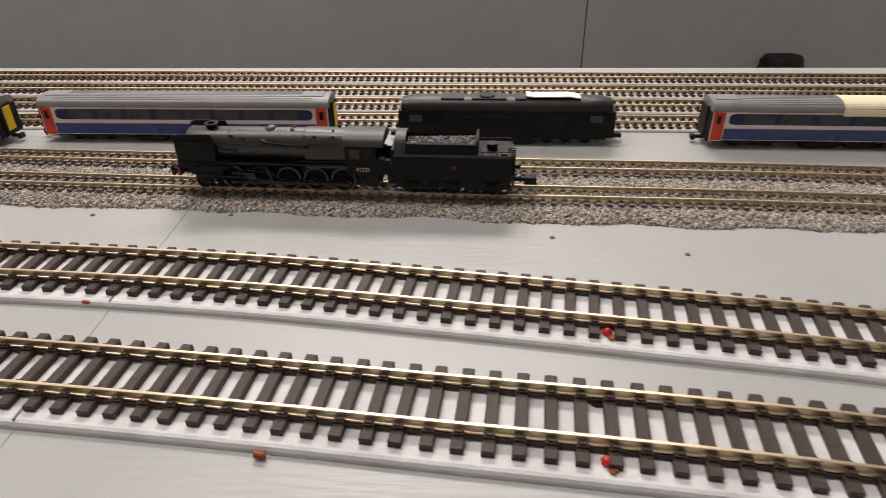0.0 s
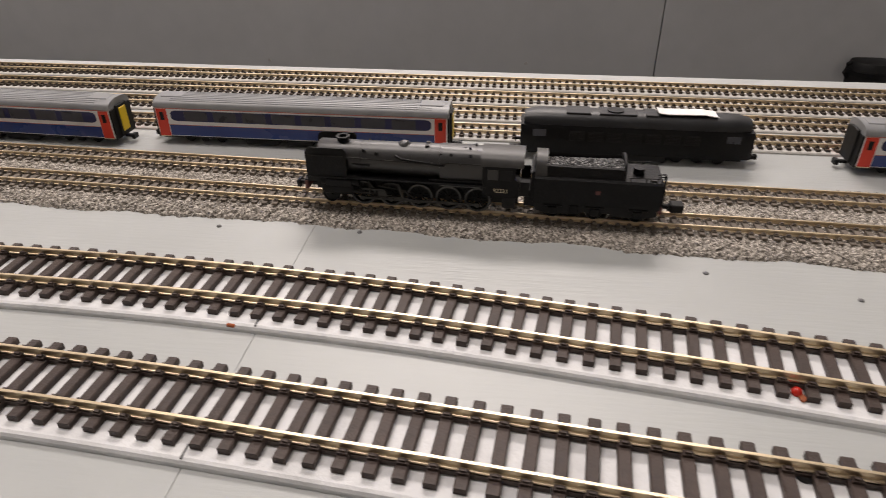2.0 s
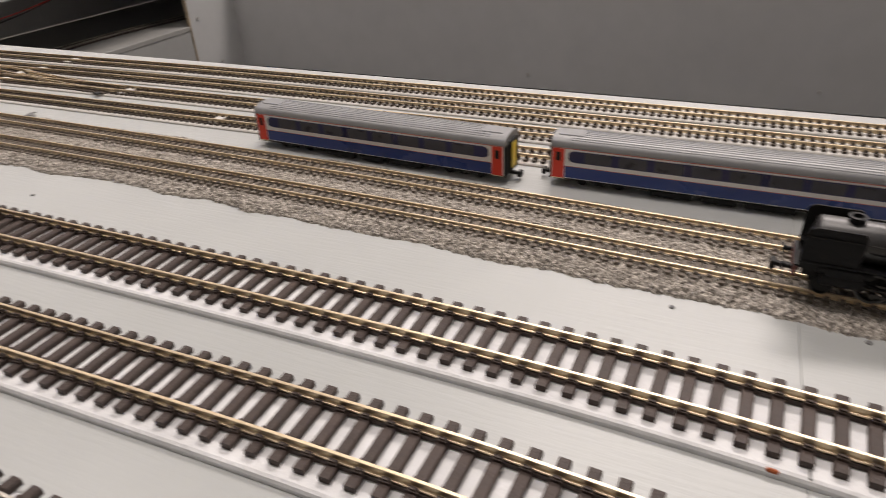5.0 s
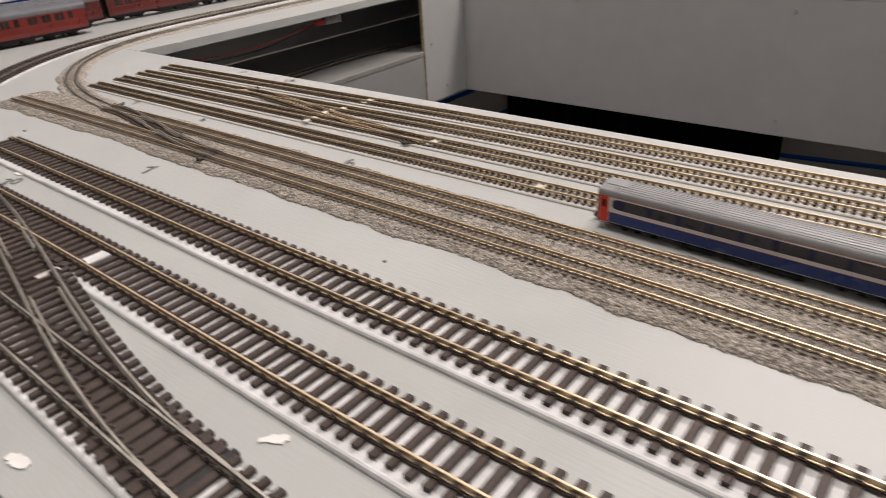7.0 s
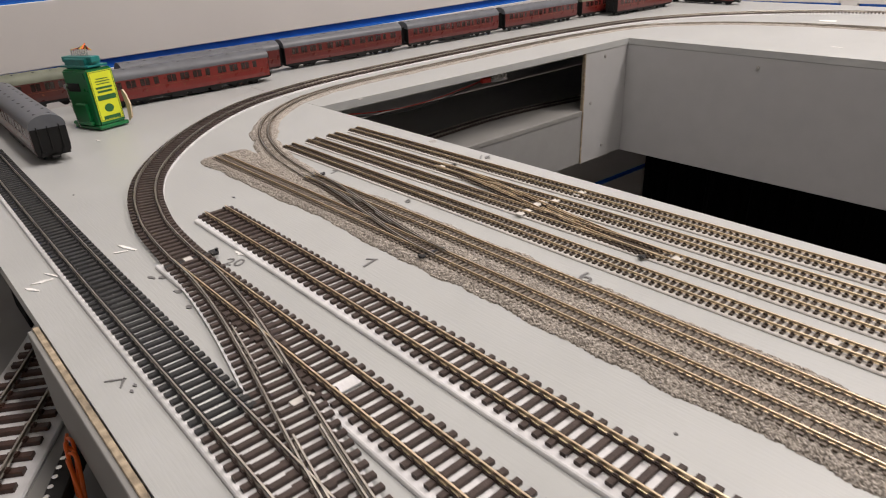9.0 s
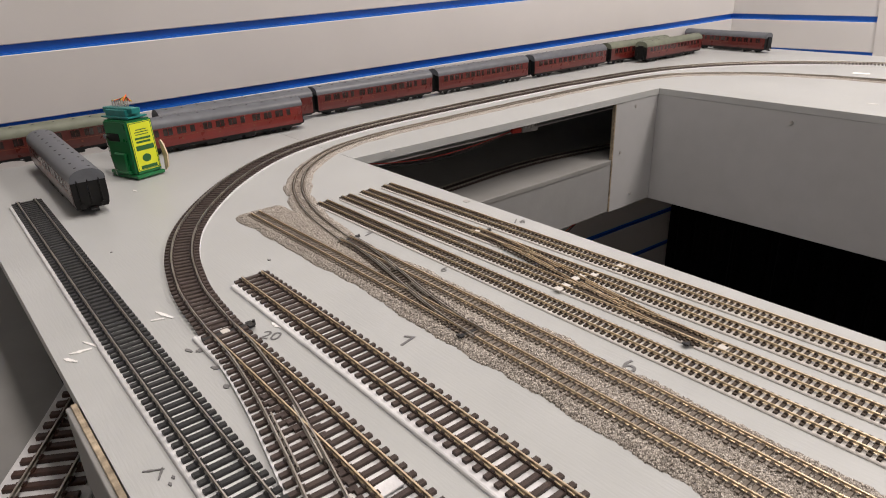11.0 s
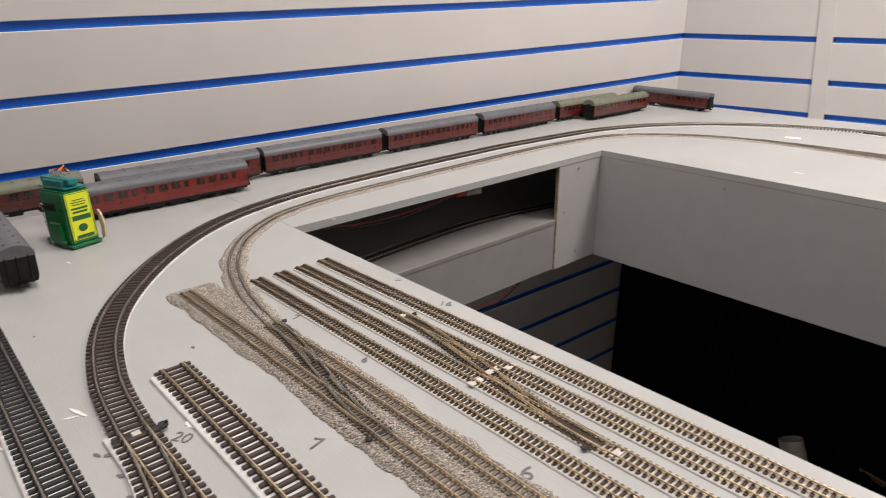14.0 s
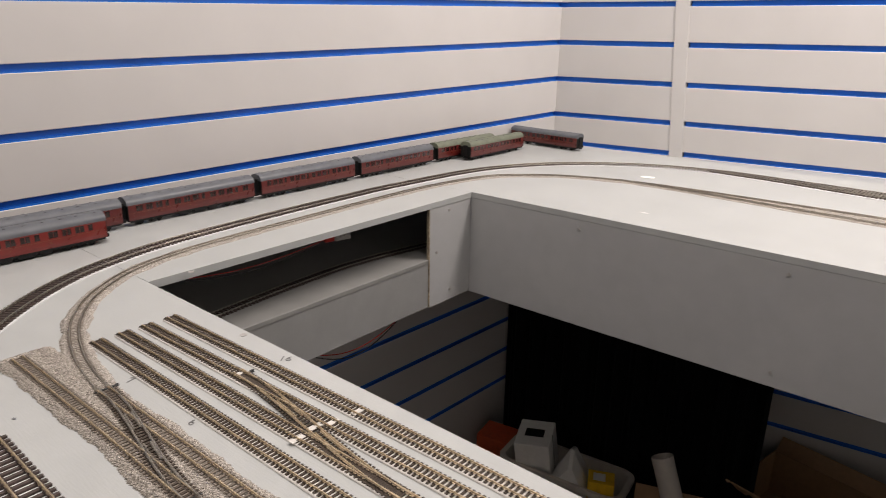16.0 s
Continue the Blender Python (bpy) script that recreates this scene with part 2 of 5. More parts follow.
def prism(profile, x0, x1, bm=None):
    """A profile of (y, z) drawn out along x."""
    bm = bm or bmesh.new()
    return loft(bm, [[(x, y, z) for y, z in profile] for x in (x0, x1)])


def slab(profile, y0, y1, bm=None):
    """A profile of (x, z) drawn out along y."""
    bm = bm or bmesh.new()
    return loft(bm, [[(x, y, z) for x, z in profile] for y in (y0, y1)])


def spline(points, step=0.004):
    """Evenly spaced places along a smooth line through the points, with the headings."""
    p = [Vector((*q, 0)) for q in points]
    p = [p[0] * 2 - p[1]] + p + [p[-1] * 2 - p[-2]]
    fine = []
    for i in range(1, len(p) - 2):
        for s in np.linspace(0, 1, 60, endpoint=False):
            a, b2, c, d = p[i - 1], p[i], p[i + 1], p[i + 2]
            fine.append(0.5 * (2 * b2 + (c - a) * s + (2 * a - 5 * b2 + 4 * c - d) * s * s + (3 * b2 - a - 3 * c + d) * s ** 3))
    fine.append(p[-2])
    d = np.concatenate([[0], np.cumsum([(b2 - a).length for a, b2 in zip(fine, fine[1:])])])
    n = max(2, int(round(d[-1] / step)) + 1)
    at = np.linspace(0, d[-1], n)
    xs, ys = np.interp(at, d, [q.x for q in fine]), np.interp(at, d, [q.y for q in fine])
    hd = np.arctan2(np.gradient(ys), np.gradient(xs))
    return list(zip(xs, ys, hd))


def sweep(line, profile, bm=None):
    """A profile of (side, z) drawn along a line."""
    bm = bm or bmesh.new()
    return loft(bm, [[(x - math.sin(h) * s, y + math.cos(h) * s, z) for s, z in profile] for x, y, h in line])


OO = dict(gauge=0.0175, pitch=0.0078, length=0.0300, width=0.0035, high=0.0021, rail=0.0026, head=0.0010)
OD = dict(gauge=0.0175, pitch=0.0074, length=0.0300, width=0.0037, high=0.0019, rail=0.0026, head=0.0009)
NN = dict(gauge=0.0096, pitch=0.0047, length=0.0172, width=0.0023, high=0.0012, rail=0.0019, head=0.0008)


def rail_profile(off, z, g):
    h, w = g["rail"], g["head"]
    return [(off - w, z), (off + w, z), (off + w, z + h * 0.2), (off + w * 0.35, z + h * 0.3), (off + w * 0.35, z + h * 0.62), (off + w * 0.55, z + h * 0.72),
            (off + w * 0.55, z + h * 0.95), (off + w * 0.42, z + h), (off - w * 0.42, z + h), (off - w * 0.55, z + h * 0.95), (off - w * 0.55, z + h * 0.72),
            (off - w * 0.35, z + h * 0.62), (off - w * 0.35, z + h * 0.3), (off - w, z + h * 0.2)]


def sleeper_mesh(g, material, long=1.0, web=False):
    bm = bmesh.new()
    w, l, h = g["width"] / 2, g["length"] / 2 * long, g["high"]
    b = w * 0.18
    loft(bm, [[(-w, y, 0), (w, y, 0), (w, y, h - b), (w - b, y, h), (-w + b, y, h), (-w, y, h - b)] for y in (-l, l)])
    for s in (-1, 1):
        y = s * g["gauge"] / 2
        for d in (-1, 1):
            c = y + d * g["head"] * 1.55
            box(bm, -w * 0.82, w * 0.82, c - g["head"] * 0.8, c + g["head"] * 0.8, h, h + g["rail"] * 0.34)
            box(bm, -w * 0.46, w * 0.46, c - g["head"] * 0.45, c + g["head"] * 0.45, h + g["rail"] * 0.34, h + g["rail"] * 0.58)
        if web:
            box(bm, w, g["pitch"] - w, y - g["head"] * 1.35, y + g["head"] * 1.35, h * 0.1, h * 0.78)
    bmesh.ops.recalc_face_normals(bm, faces=bm.faces[:])
    me = bpy.data.meshes.new("sleeper")
    bm.to_mesh(me)
    bm.free()
    me.materials.append(material)
    return me


def track(points, g, label, z=0.0, sleeper="sleeper", rail="rail", foam=None, single=True, group="tracks on the baseboard", name="model_track", skip=None, bed="foam"):
    """A track along a smooth line: underlay, sleepers and two rails."""
    t = thing(name, Matrix(), label, "track", group)
    line = spline(points)
    top = z
    if foam:
        w0, w1, h = foam
        part("underlay", sweep(line, [(-w0, z), (w1, z), (w1, z + h * 0.6), (w1 - 0.0012, z + h), (-w0 + 0.0014, z + h), (-w0 + 0.0005, z + h * 0.85), (-w0, z + h * 0.5)]), M[bed], t, "white foam underlay")
        top = z + h
    me = sleeper_mesh(g, M[sleeper], 1.0, g is OO)
    places = spline(points, g["pitch"])
    rng = random.Random(len(places))
    joined, count = bmesh.new(), 0
    for x, y, h in places:
        if skip and skip[0] < x < skip[1]:
            continue
        m = pose(x, y, top, 0, 0, math.degrees(h) + rng.uniform(-0.7, 0.7))
        count += 1
        if single and count <= 300:
            ob = new("sleeper", me)
            ob.parent = t
            ob.matrix_local = m
        else:
            n0 = len(joined.verts)
            joined.from_mesh(me)
            joined.verts.ensure_lookup_table()
            for v in joined.verts[n0:]:
                v.co = m @ v.co
    if not joined.verts:
        joined.free()
    else:
        tagged(part("sleeper_strip", joined, M[sleeper], t), kind="stuff")
    for s in (-1, 1):
        part("rail", sweep(line, rail_profile(s * g["gauge"] / 2, top + g["high"], g)), M[rail], t, smooth=False)
    return t


def ease(a, b, n=9):
    """An S-bend from one track to another."""
    out = []
    for i in range(n):
        s = i / (n - 1)
        k = s * s * (3 - 2 * s)
        out.append((a[0] + (b[0] - a[0]) * s, a[1] + (b[1] - a[1]) * k))
    return out

# ---- room ----
S1, PITCH = 0.070, 0.116
FZ = -1.08
CORNER, RIGHT_END = Vector((-1.335, 2.10)), Vector((1.6, 2.50))


def slat_wall(name, a, b, z_list, z0, z1, label, breaks=(), fall=0.0):
    """A panel wall with recessed blue strips between the slats; a and b are its ends in plan, seen from the room."""
    wall = thing(name, Matrix(), label, "wall", kind="structure")
    d = Vector(b) - Vector(a)
    length = d.length
    wall.matrix_world = pose(a[0], a[1], -fall * length, 0, -math.degrees(math.atan(fall)), math.degrees(math.atan2(d.y, d.x)))
    strip = 0.0150
    cuts = sorted(z_list)
    lows = [z0] + [z + strip / 2 for z in cuts]
    highs = [z - strip / 2 for z in cuts] + [z1]
    for lo, hi in zip(lows, highs):
        part("panel", B(-0.02, length + 0.02, 0, 0.018, lo, hi, 0.0012), M["wall"], wall)
    spans, at = [], 0.0
    for c0, c1 in breaks:
        spans.append((at, c0))
        lean = [(c + k, z) for c, k, z in ((c0, 0.008, -0.15), (c1, 0.008, -0.15), (c1, -0.075 * z1, z1), (c0, -0.075 * z1, z1))]
        part("cover_strip", slab(lean, -0.003, 0.018), M["wall"], wall)
        at = c1
    spans.append((at, length))
    for z in cuts:
        for s0, s1 in spans:
            s0 = s0 - 0.012 if s0 == 0 else s0 - 0.070 * z
            s1 = s1 + 0.012 if s1 == length else s1 - 0.070 * z
            bm = slab([(s0, z - strip / 2), (s1, z - strip / 2), (s1, z + strip / 2), (s0, z + strip / 2)], 0.010, 0.017)
            box(bm, s0, s1, 0.002, 0.0165, z - strip / 2 - 0.0005, z - strip / 2 + 0.0022)
            part("blue_insert", bm, M["blue"], wall, "glossy blue plastic strip")
    return wall


ups = [S1 + PITCH * k for k in range(-1, 14)]
downs = [S1 - PITCH * k for k in range(3, 9)]
slat_wall("wall_left", (CORNER.x - 0.089 * 3.7, -1.6), (CORNER.x, CORNER.y), ups + downs, FZ, 1.8, "white slatted panel wall with blue strips", fall=0.026)
u = (RIGHT_END - CORNER).normalized()
slat_wall("wall_far", (CORNER.x, CORNER.y), tuple(RIGHT_END), [-0.024] + ups[1:] + downs, FZ, 1.7, "white slatted panel wall with blue strips and a cover strip", breaks=((0.395, 0.435),))
tagged(part("wall_right", B(1.6, 1.64, -1.6, 2.6, FZ, 1.7), M["plaster"]), "plain painted room wall", "wall", kind="structure")
tagged(part("wall_back", B(-1.75, 1.64, -1.64, -1.6, FZ, 1.7), M["plaster"]), "plain painted room wall", "wall", kind="structure")
tagged(part("ceiling", B(-1.75, 1.64, -1.64, 2.6, 1.7, 1.74), M["plaster"]), "plain pale ceiling", "ceiling", kind="structure")
tagged(part("floor", B(-1.75, 1.64, -1.64, 2.6, FZ - 0.04, FZ), M["floor"]), "dark floor below the layout", "floor", kind="structure")

# ---- baseboards ----
TH = 0.012
PX, PY0, PY1 = -1.014, 0.50, 1.222


def board(name, x0, x1, y0, y1, label):
    return tagged(part(name, B(x0, x1, y0, y1, -TH, 0, 0.00015), M["board"]), label, "baseboard", kind="structure")


bfl = board("baseboard_front_left", -1.315, -0.00005, 0.078, PY0 - 0.0003, "grey painted plywood baseboard")
board("baseboard_front_right", 0.00005, 1.3, -0.2, PY0 - 0.0003, "grey painted plywood baseboard")
board("baseboard_left", -1.315, PX, PY0 + 0.0003, PY1 + 0.003, "grey painted plywood baseboard beside the wall")
board("baseboard_far", -1.315, 1.5, PY1 + 0.0036, 1.955, "grey painted plywood baseboard across the well")


# added panel: keeps lamp light off the wall below the far board
wy = [CORNER.y + (RIGHT_END.y - CORNER.y) * (x - CORNER.x) / (RIGHT_END.x - CORNER.x) - 0.001 for x in (-1.315, 1.5)]
bm = loft(bmesh.new(), [[(-1.315, 1.945, z), (1.5, 1.945, z), (1.5, wy[1], z), (-1.315, wy[0], z)] for z in (-0.046, -0.034)])
tagged(part("baseboard_ledge", bm, M["board"]), "grey panel added to stop light between the far board and the wall", "baseboard", kind="structure")


def fascia(name, x0, x1, y0, y1, z0, z1, label, paint="fascia"):
    return tagged(part(name, B(x0, x1, y0, y1, z0, z1, 0.0008), M[paint]), label, "fascia panel", kind="structure")


fl = fascia("fascia_far_left", PX - 0.006, 0.325, PY1 + 0.004, PY1 + 0.013, -0.232, -TH, "deep grey fascia panel of the well")
fascia("fascia_far_right", 0.327, 1.5, PY1 + 0.004, PY1 + 0.013, -0.232, -TH, "deep grey fascia panel of the well")
fp = fascia("fascia_post", PX - 0.008, PX - 0.001, 1.089, PY1 + 0.003, -0.230, -TH, "grey fascia panel at the corner of the well")
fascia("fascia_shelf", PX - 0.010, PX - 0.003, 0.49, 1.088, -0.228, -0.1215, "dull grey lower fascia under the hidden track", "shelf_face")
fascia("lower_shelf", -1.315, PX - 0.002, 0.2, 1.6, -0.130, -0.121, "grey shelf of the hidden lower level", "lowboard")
fascia("fascia_front", -1.0, 1.2, PY0 - 0.02, PY0 - 0.01, -0.12, -TH, "grey rail under the baseboard")
fascia("shelf_back", -1.33, -1.318, 0.2, 1.6, -0.120, -TH, "dark back of the hidden level")

bm = bmesh.new()
folds = 96
ring = []
for i in range(folds + 1):
    x = -1.345 + 0.865 * i / folds
    ring.append((x, 1.89 + 0.012 * math.sin(i * 0.9) + 0.006 * math.sin(i * 2.3)))
loft(bm, [[(x, y, z) for x, y in ring] + [(x, y + 0.004, z) for x, y in ring[::-1]] for z in (FZ + 0.001, -0.4, -0.013)])
tagged(part("black_drape", bm, M["drape"], smooth=True), "black cloth hanging under the far baseboard", "drape")

# ---- tracks ----
FO = (0.0192, 0.0130, 0.0026)
FD = (0.0178, 0.0130, 0.0026)
A = [(-0.750, 0.2305), (-0.55, 0.2302), (-0.35, 0.2281), (-0.17, 0.2283), (-0.05, 0.2260), (0.04, 0.2195), (0.116, 0.2098), (0.19, 0.199), (0.26, 0.188), (0.42, 0.158), (0.6, 0.118)]
track(A, OO, "brass-railed siding with brown sleepers on white underlay", foam=FO)
BT = [(-0.69, 0.1763), (-0.5, 0.1760), (-0.3, 0.1738), (-0.125, 0.1750), (-0.05, 0.1724), (0.05, 0.1637), (0.118, 0.1565), (0.178, 0.15), (0.235, 0.1425), (0.4, 0.118), (0.56, 0.09)]
track(BT, OO, "brass-railed running track with brown sleepers on white underlay", foam=FO)
D = [(-1.115, 0.128), (-0.9, 0.1245), (-0.7, 0.1215), (-0.5, 0.1205), (-0.3, 0.118), (-0.1, 0.114), (0.02, 0.107), (0.15, 0.092), (0.3, 0.07)]
track(D[:4], OD, "dull-railed track with charcoal sleepers", foam=FD, sleeper="sleeper_dark", rail="rail_dull")
track(D[3:], OO, "brass-railed track along the board's edge", foam=FD, rail="rail_dull", skip=(-0.51, -0.4945))
MAIN = [(-0.69, 0.1768), (-0.735, 0.1805), (-0.776, 0.187), (-0.838, 0.204), (-0.899, 0.232), (-0.962, 0.276), (-1.024, 0.333), (-1.081, 0.404), (-1.120, 0.483), (-1.150, 0.600), (-1.164, 0.775), (-1.171, 0.985),
        (-1.169, 1.155), (-1.140, 1.419), (-1.05, 1.607), (-0.90, 1.742), (-0.715, 1.814), (-0.517, 1.822), (-0.2, 1.81), (0.4, 1.79), (1.3, 1.77)]
track(MAIN, OD, "curved main track on white underlay", foam=(0.0153, 0.0135, 0.0024), rail="rail_dull")
N1 = [(-0.893, 0.301), (-0.7, 0.304), (-0.5, 0.3045), (-0.3, 0.3035), (-0.15, 0.300), (0, 0.293), (0.13, 0.2865), (0.26, 0.281), (0.45, 0.268), (0.65, 0.252)]
N2 = [(-0.765, 0.331), (-0.6, 0.333), (-0.4, 0.333), (-0.2, 0.3295), (0, 0.321), (0.13, 0.316), (0.27, 0.3105), (0.45, 0.298), (0.65, 0.282)]
NZ = 0.0032
track(N1, NN, "narrow track laid in grey ballast", z=NZ, sleeper="sleeper_n")
track(N2, NN, "narrow track laid in grey ballast", z=NZ, sleeper="sleeper_n")
NCURVE = [(-0.765, 0.331), (-0.842, 0.343), (-0.912, 0.364), (-0.966, 0.391), (-1.018, 0.433), (-1.068, 0.503), (-1.093, 0.59), (-1.103, 0.70), (-1.109, 0.85), (-1.115, 1.05), (-1.112, 1.2), (-1.085, 1.36), (-1.03, 1.44), (-0.945, 1.505),
          (-0.83, 1.548), (-0.70, 1.568), (-0.5, 1.578), (-0.1, 1.585), (0.5, 1.59), (1.3, 1.6)]
track(NCURVE, NN, "narrow curved track in pale ballast", z=0.0016, sleeper="sleeper_n", rail="rail_dull")
for i, (ya, yb, yc) in enumerate(((0.374, 0.379, 0.384), (0.403, 0.412, 0.413), (0.430, 0.443, 0.441), (0.460, 0.472, 0.470))):
    track([(-0.878, ya), (-0.62, (ya + yb) / 2), (-0.35, yb), (0.05, yc), (0.75, yc - 0.012)], NN, "narrow siding on white underlay strip", foam=(0.0102, 0.0088, 0.0015), sleeper="sleeper_ns", group="row of narrow sidings", bed="foam_dusty")

NFAR = [(-0.83, 1.552), (-0.70, 1.556), (-0.55, 1.548), (-0.3, 1.536), (0.3, 1.53), (1.3, 1.53)]
track(NFAR, NN, "narrow track branching off in pale ballast", z=0.0018, sleeper="sleeper_n", rail="rail_dull", single=False)
FAR2 = [(-0.70, 1.8145), (-0.55, 1.806), (-0.35, 1.782), (0.1, 1.75), (1.3, 1.72)]
track(FAR2, OO, "branching track near the far wall", foam=(0.0180, 0.0135, 0.0024), rail="rail_dull", single=False)
HIDDEN = [(-1.078, 0.50), (-1.094, 0.642), (-1.110, 0.804), (-1.115, 0.95), (-1.097, 1.10), (-1.06, 1.25), (-0.98, 1.38)]
track(HIDDEN, OO, "hidden lower track in the dark", z=-0.121, sleeper="sleeper", rail="rail_dull")

# crossovers between the running tracks


def crossover(a, b, g, z, sleeper, rail, label, foam=None):
    """The diverging rails of a pair of turnouts, with their long sleepers, blades, check rails and tie bars."""
    t = thing("track_crossover", Matrix(), label, "track turnout", "turnouts")
    pts = ease(a, b)
    line = spline(pts)
    top = z
    if foam:
        part("underlay", sweep(line, [(-foam[0], 0), (foam[1], 0), (foam[1], foam[2] - 0.0003), (-foam[0], foam[2] - 0.0003)]), M["foam"], t, "white foam underlay")
        top = z + foam[2]
    me = sleeper_mesh(g, M[sleeper], 1.06)
    for x, y, h in spline(pts, g["pitch"])[2:-2]:
        ob = new("sleeper", me)
        ob.parent = t
        ob.matrix_local = pose(x, y, top - 0.0003, 0, 0, 0.25 * math.degrees(h))
    for s in (-1, 1):
        part("rail", sweep(line, rail_profile(s * g["gauge"] / 2, top + g["high"] + 0.00008, g)), M[rail], t)
    n = len(line)
    for k0, k1 in ((0.30, 0.44), (0.56, 0.70)):
        for s in (-1, 1):
            seg = line[int(n * k0):int(n * k1)]
            part("check_rail", sweep(seg, rail_profile(s * (g["gauge"] / 2 - g["head"] * 2.4), top + g["high"] + 0.0001, g)), M[rail], t)
    for k, side in ((0.035, 1), (0.965, -1)):
        x, y, h = line[int((n - 1) * k)]
        l = g["length"] * 0.5
        bar = B(-g["width"] * 0.5, g["width"] * 0.5, -l * 1.05, l * 1.5, 0, g["high"] * 0.9, 0.0002)
        box(bar, -g["width"] * 1.0, g["width"] * 1.3, l * 1.12, l * 1.4, 0.0003, g["high"] * 1.0)
        rod(bar, (0, l * 1.45, g["high"] * 0.8), (0, l * 1.45, g["high"] * 1.7), g["width"] * 0.35, 8)
        ob = part("tie_bar", bar, M["sleeper_dark"], t, "dark moulded tie bar")
        ob.matrix_local = pose(x, y, top, 0, 0, math.degrees(h) + (0 if side > 0 else 180))
    return t


crossover((-0.69, 0.1765), (-0.285, 0.1178), OO, 0.0, "sleeper", "rail_dull", "crossover of two turnouts between the near tracks", foam=(0.017, 0.013, 0.0026))
crossover((-0.768, 0.3325), (-0.553, 0.3043), NN, NZ + 0.0006, "sleeper_ns", "rail_dull", "small crossover bedded in ballast")
crossover((-0.702, 0.4365), (-0.443, 0.4095), NN, 0.0015, "sleeper_ns", "rail", "small crossover between the sidings")


def joiner(x, y, z, l, w, name="rail_joint_pad", label="white insulating pad between rail ends"):
    return tagged(part(name, B(x - l / 2, x + l / 2, y - w / 2, y + w / 2, z, z + 0.0014, 0.0003), M["foam_dusty"]), label, "rail joint", "rail joint pads")


for x, y in ((-0.558, 0.467), (-0.562, 0.440), (-0.568, 0.4255), (-0.565, 0.4035), (-0.437, 0.411), (-0.698, 0.436), (-0.328, 0.3805)):
    joiner(x, y, 0.0016, 0.006, 0.014)
joiner(-0.480, 0.1745, 0.0034, 0.0085, 0.0145).data.materials[0] = M["foam"]
joiner(-0.486, 0.153, 0.0031, 0.005, 0.012)
joiner(-0.679, 0.177, 0.0034, 0.006, 0.006)

# ---- ballast ----


def ballast(name, near, far, x0, x1, material, step, height, label, seed, across=56):
    """A bed of crushed stone between two edges, lumpy, with an uneven foot."""
    rng = np.random.RandomState(seed)
    nx = int((x1 - x0) / step) + 1
    xs = np.linspace(x0, x1, nx)
    yn, yf = np.interp(xs, *zip(*near)), np.interp(xs, *zip(*far))
    wob = np.convolve(rng.randn(nx + 40), np.ones(25) / 25, "same")[20:-20] * 0.006
    wob2 = np.convolve(rng.randn(nx + 40), np.ones(25) / 25, "same")[20:-20] * 0.006
    s = np.linspace(0, 1, across)
    prof = np.clip(np.minimum(s, 1 - s) / 0.11, 0, 1) ** 0.7
    X = xs[:, None] + rng.uniform(-0.45, 0.45, (nx, across)) * step
    Y = (yn + wob)[:, None] + (yf + wob2 - yn - wob)[:, None] * s[None, :] + rng.uniform(-0.0005, 0.0005, (nx, across))
    Z = height * prof[None, :] - 0.0002 + rng.uniform(-0.00055, 0.00065, (nx, across)) * (prof[None, :] > 0.05) - 0.0008 * (prof[None, :] <= 0.05)
    verts = np.stack([X, Y, Z], -1).reshape(-1, 3)
    i = np.arange(nx - 1)[:, None] * across + np.arange(across - 1)[None, :]
    faces = np.stack([i, i + across, i + across + 1, i + 1], -1).reshape(-1, 4)
    me = bpy.data.meshes.new(name)
    me.from_pydata(verts.tolist(), [], faces.tolist())
    me.materials.append(material)
    return tagged(new(name, me), label, "ballast", kind="stuff")


near = [(x, y - 0.0185) for x, y in N1]
far = [(-0.9, 0.337)] + [(x, y + 0.0165) for x, y in N2]
ballast("ballast_bed", near, far, -0.903, 0.66, M["ballast"], 0.0010, 0.0034, "grey crushed stone ballast bed", 3)


def ballast_along(points, half, material, label, seed):
    rng = np.random.RandomState(seed)
    line = spline(points, 0.0016)
    across = 26
    s = np.linspace(-1, 1, across)
    prof = np.clip((1 - np.abs(s)) / 0.3, 0, 1) ** 0.7
    w0 = np.convolve(rng.randn(len(line) + 40), np.ones(21) / 21, "same")[20:-20] * 0.006
    verts = []
    for (x, y, h), w in zip(line, w0):
        for q, p in zip(s, prof):
            o = q * (half + w) + rng.uniform(-0.0004, 0.0004)
            verts.append((x - math.sin(h) * o, y + math.cos(h) * o, 0.0030 * p - 0.0004 + rng.uniform(-0.0005, 0.0005) * (p > 0.05)))
    n = len(line)
    faces = [(a * across + b, (a + 1) * across + b, (a + 1) * across + b + 1, a * across + b + 1) for a in range(n - 1) for b in range(across - 1)]
    me = bpy.data.meshes.new("ballast_strip")
    me.from_pydata(verts, [], faces)
    me.materials.append(material)
    return tagged(new("ballast_strip", me), label, "ballast", kind="stuff")


ballast_along(NCURVE, 0.0155, M["ballast_far"], "pale stone ballast under the curved track", 5)
ballast_along(NFAR, 0.0135, M["ballast_far"], "pale stone ballast under the branching track", 6)

# ---- rolling stock ----
MM = 0.001


def arc(w, z0, z1, n=10, p=0.75):
    """A roof line from one eave to the other."""
    return [(-w * math.cos(math.pi * i / n), z0 + (z1 - z0) * math.sin(math.pi * i / n) ** p) for i in range(n + 1)]


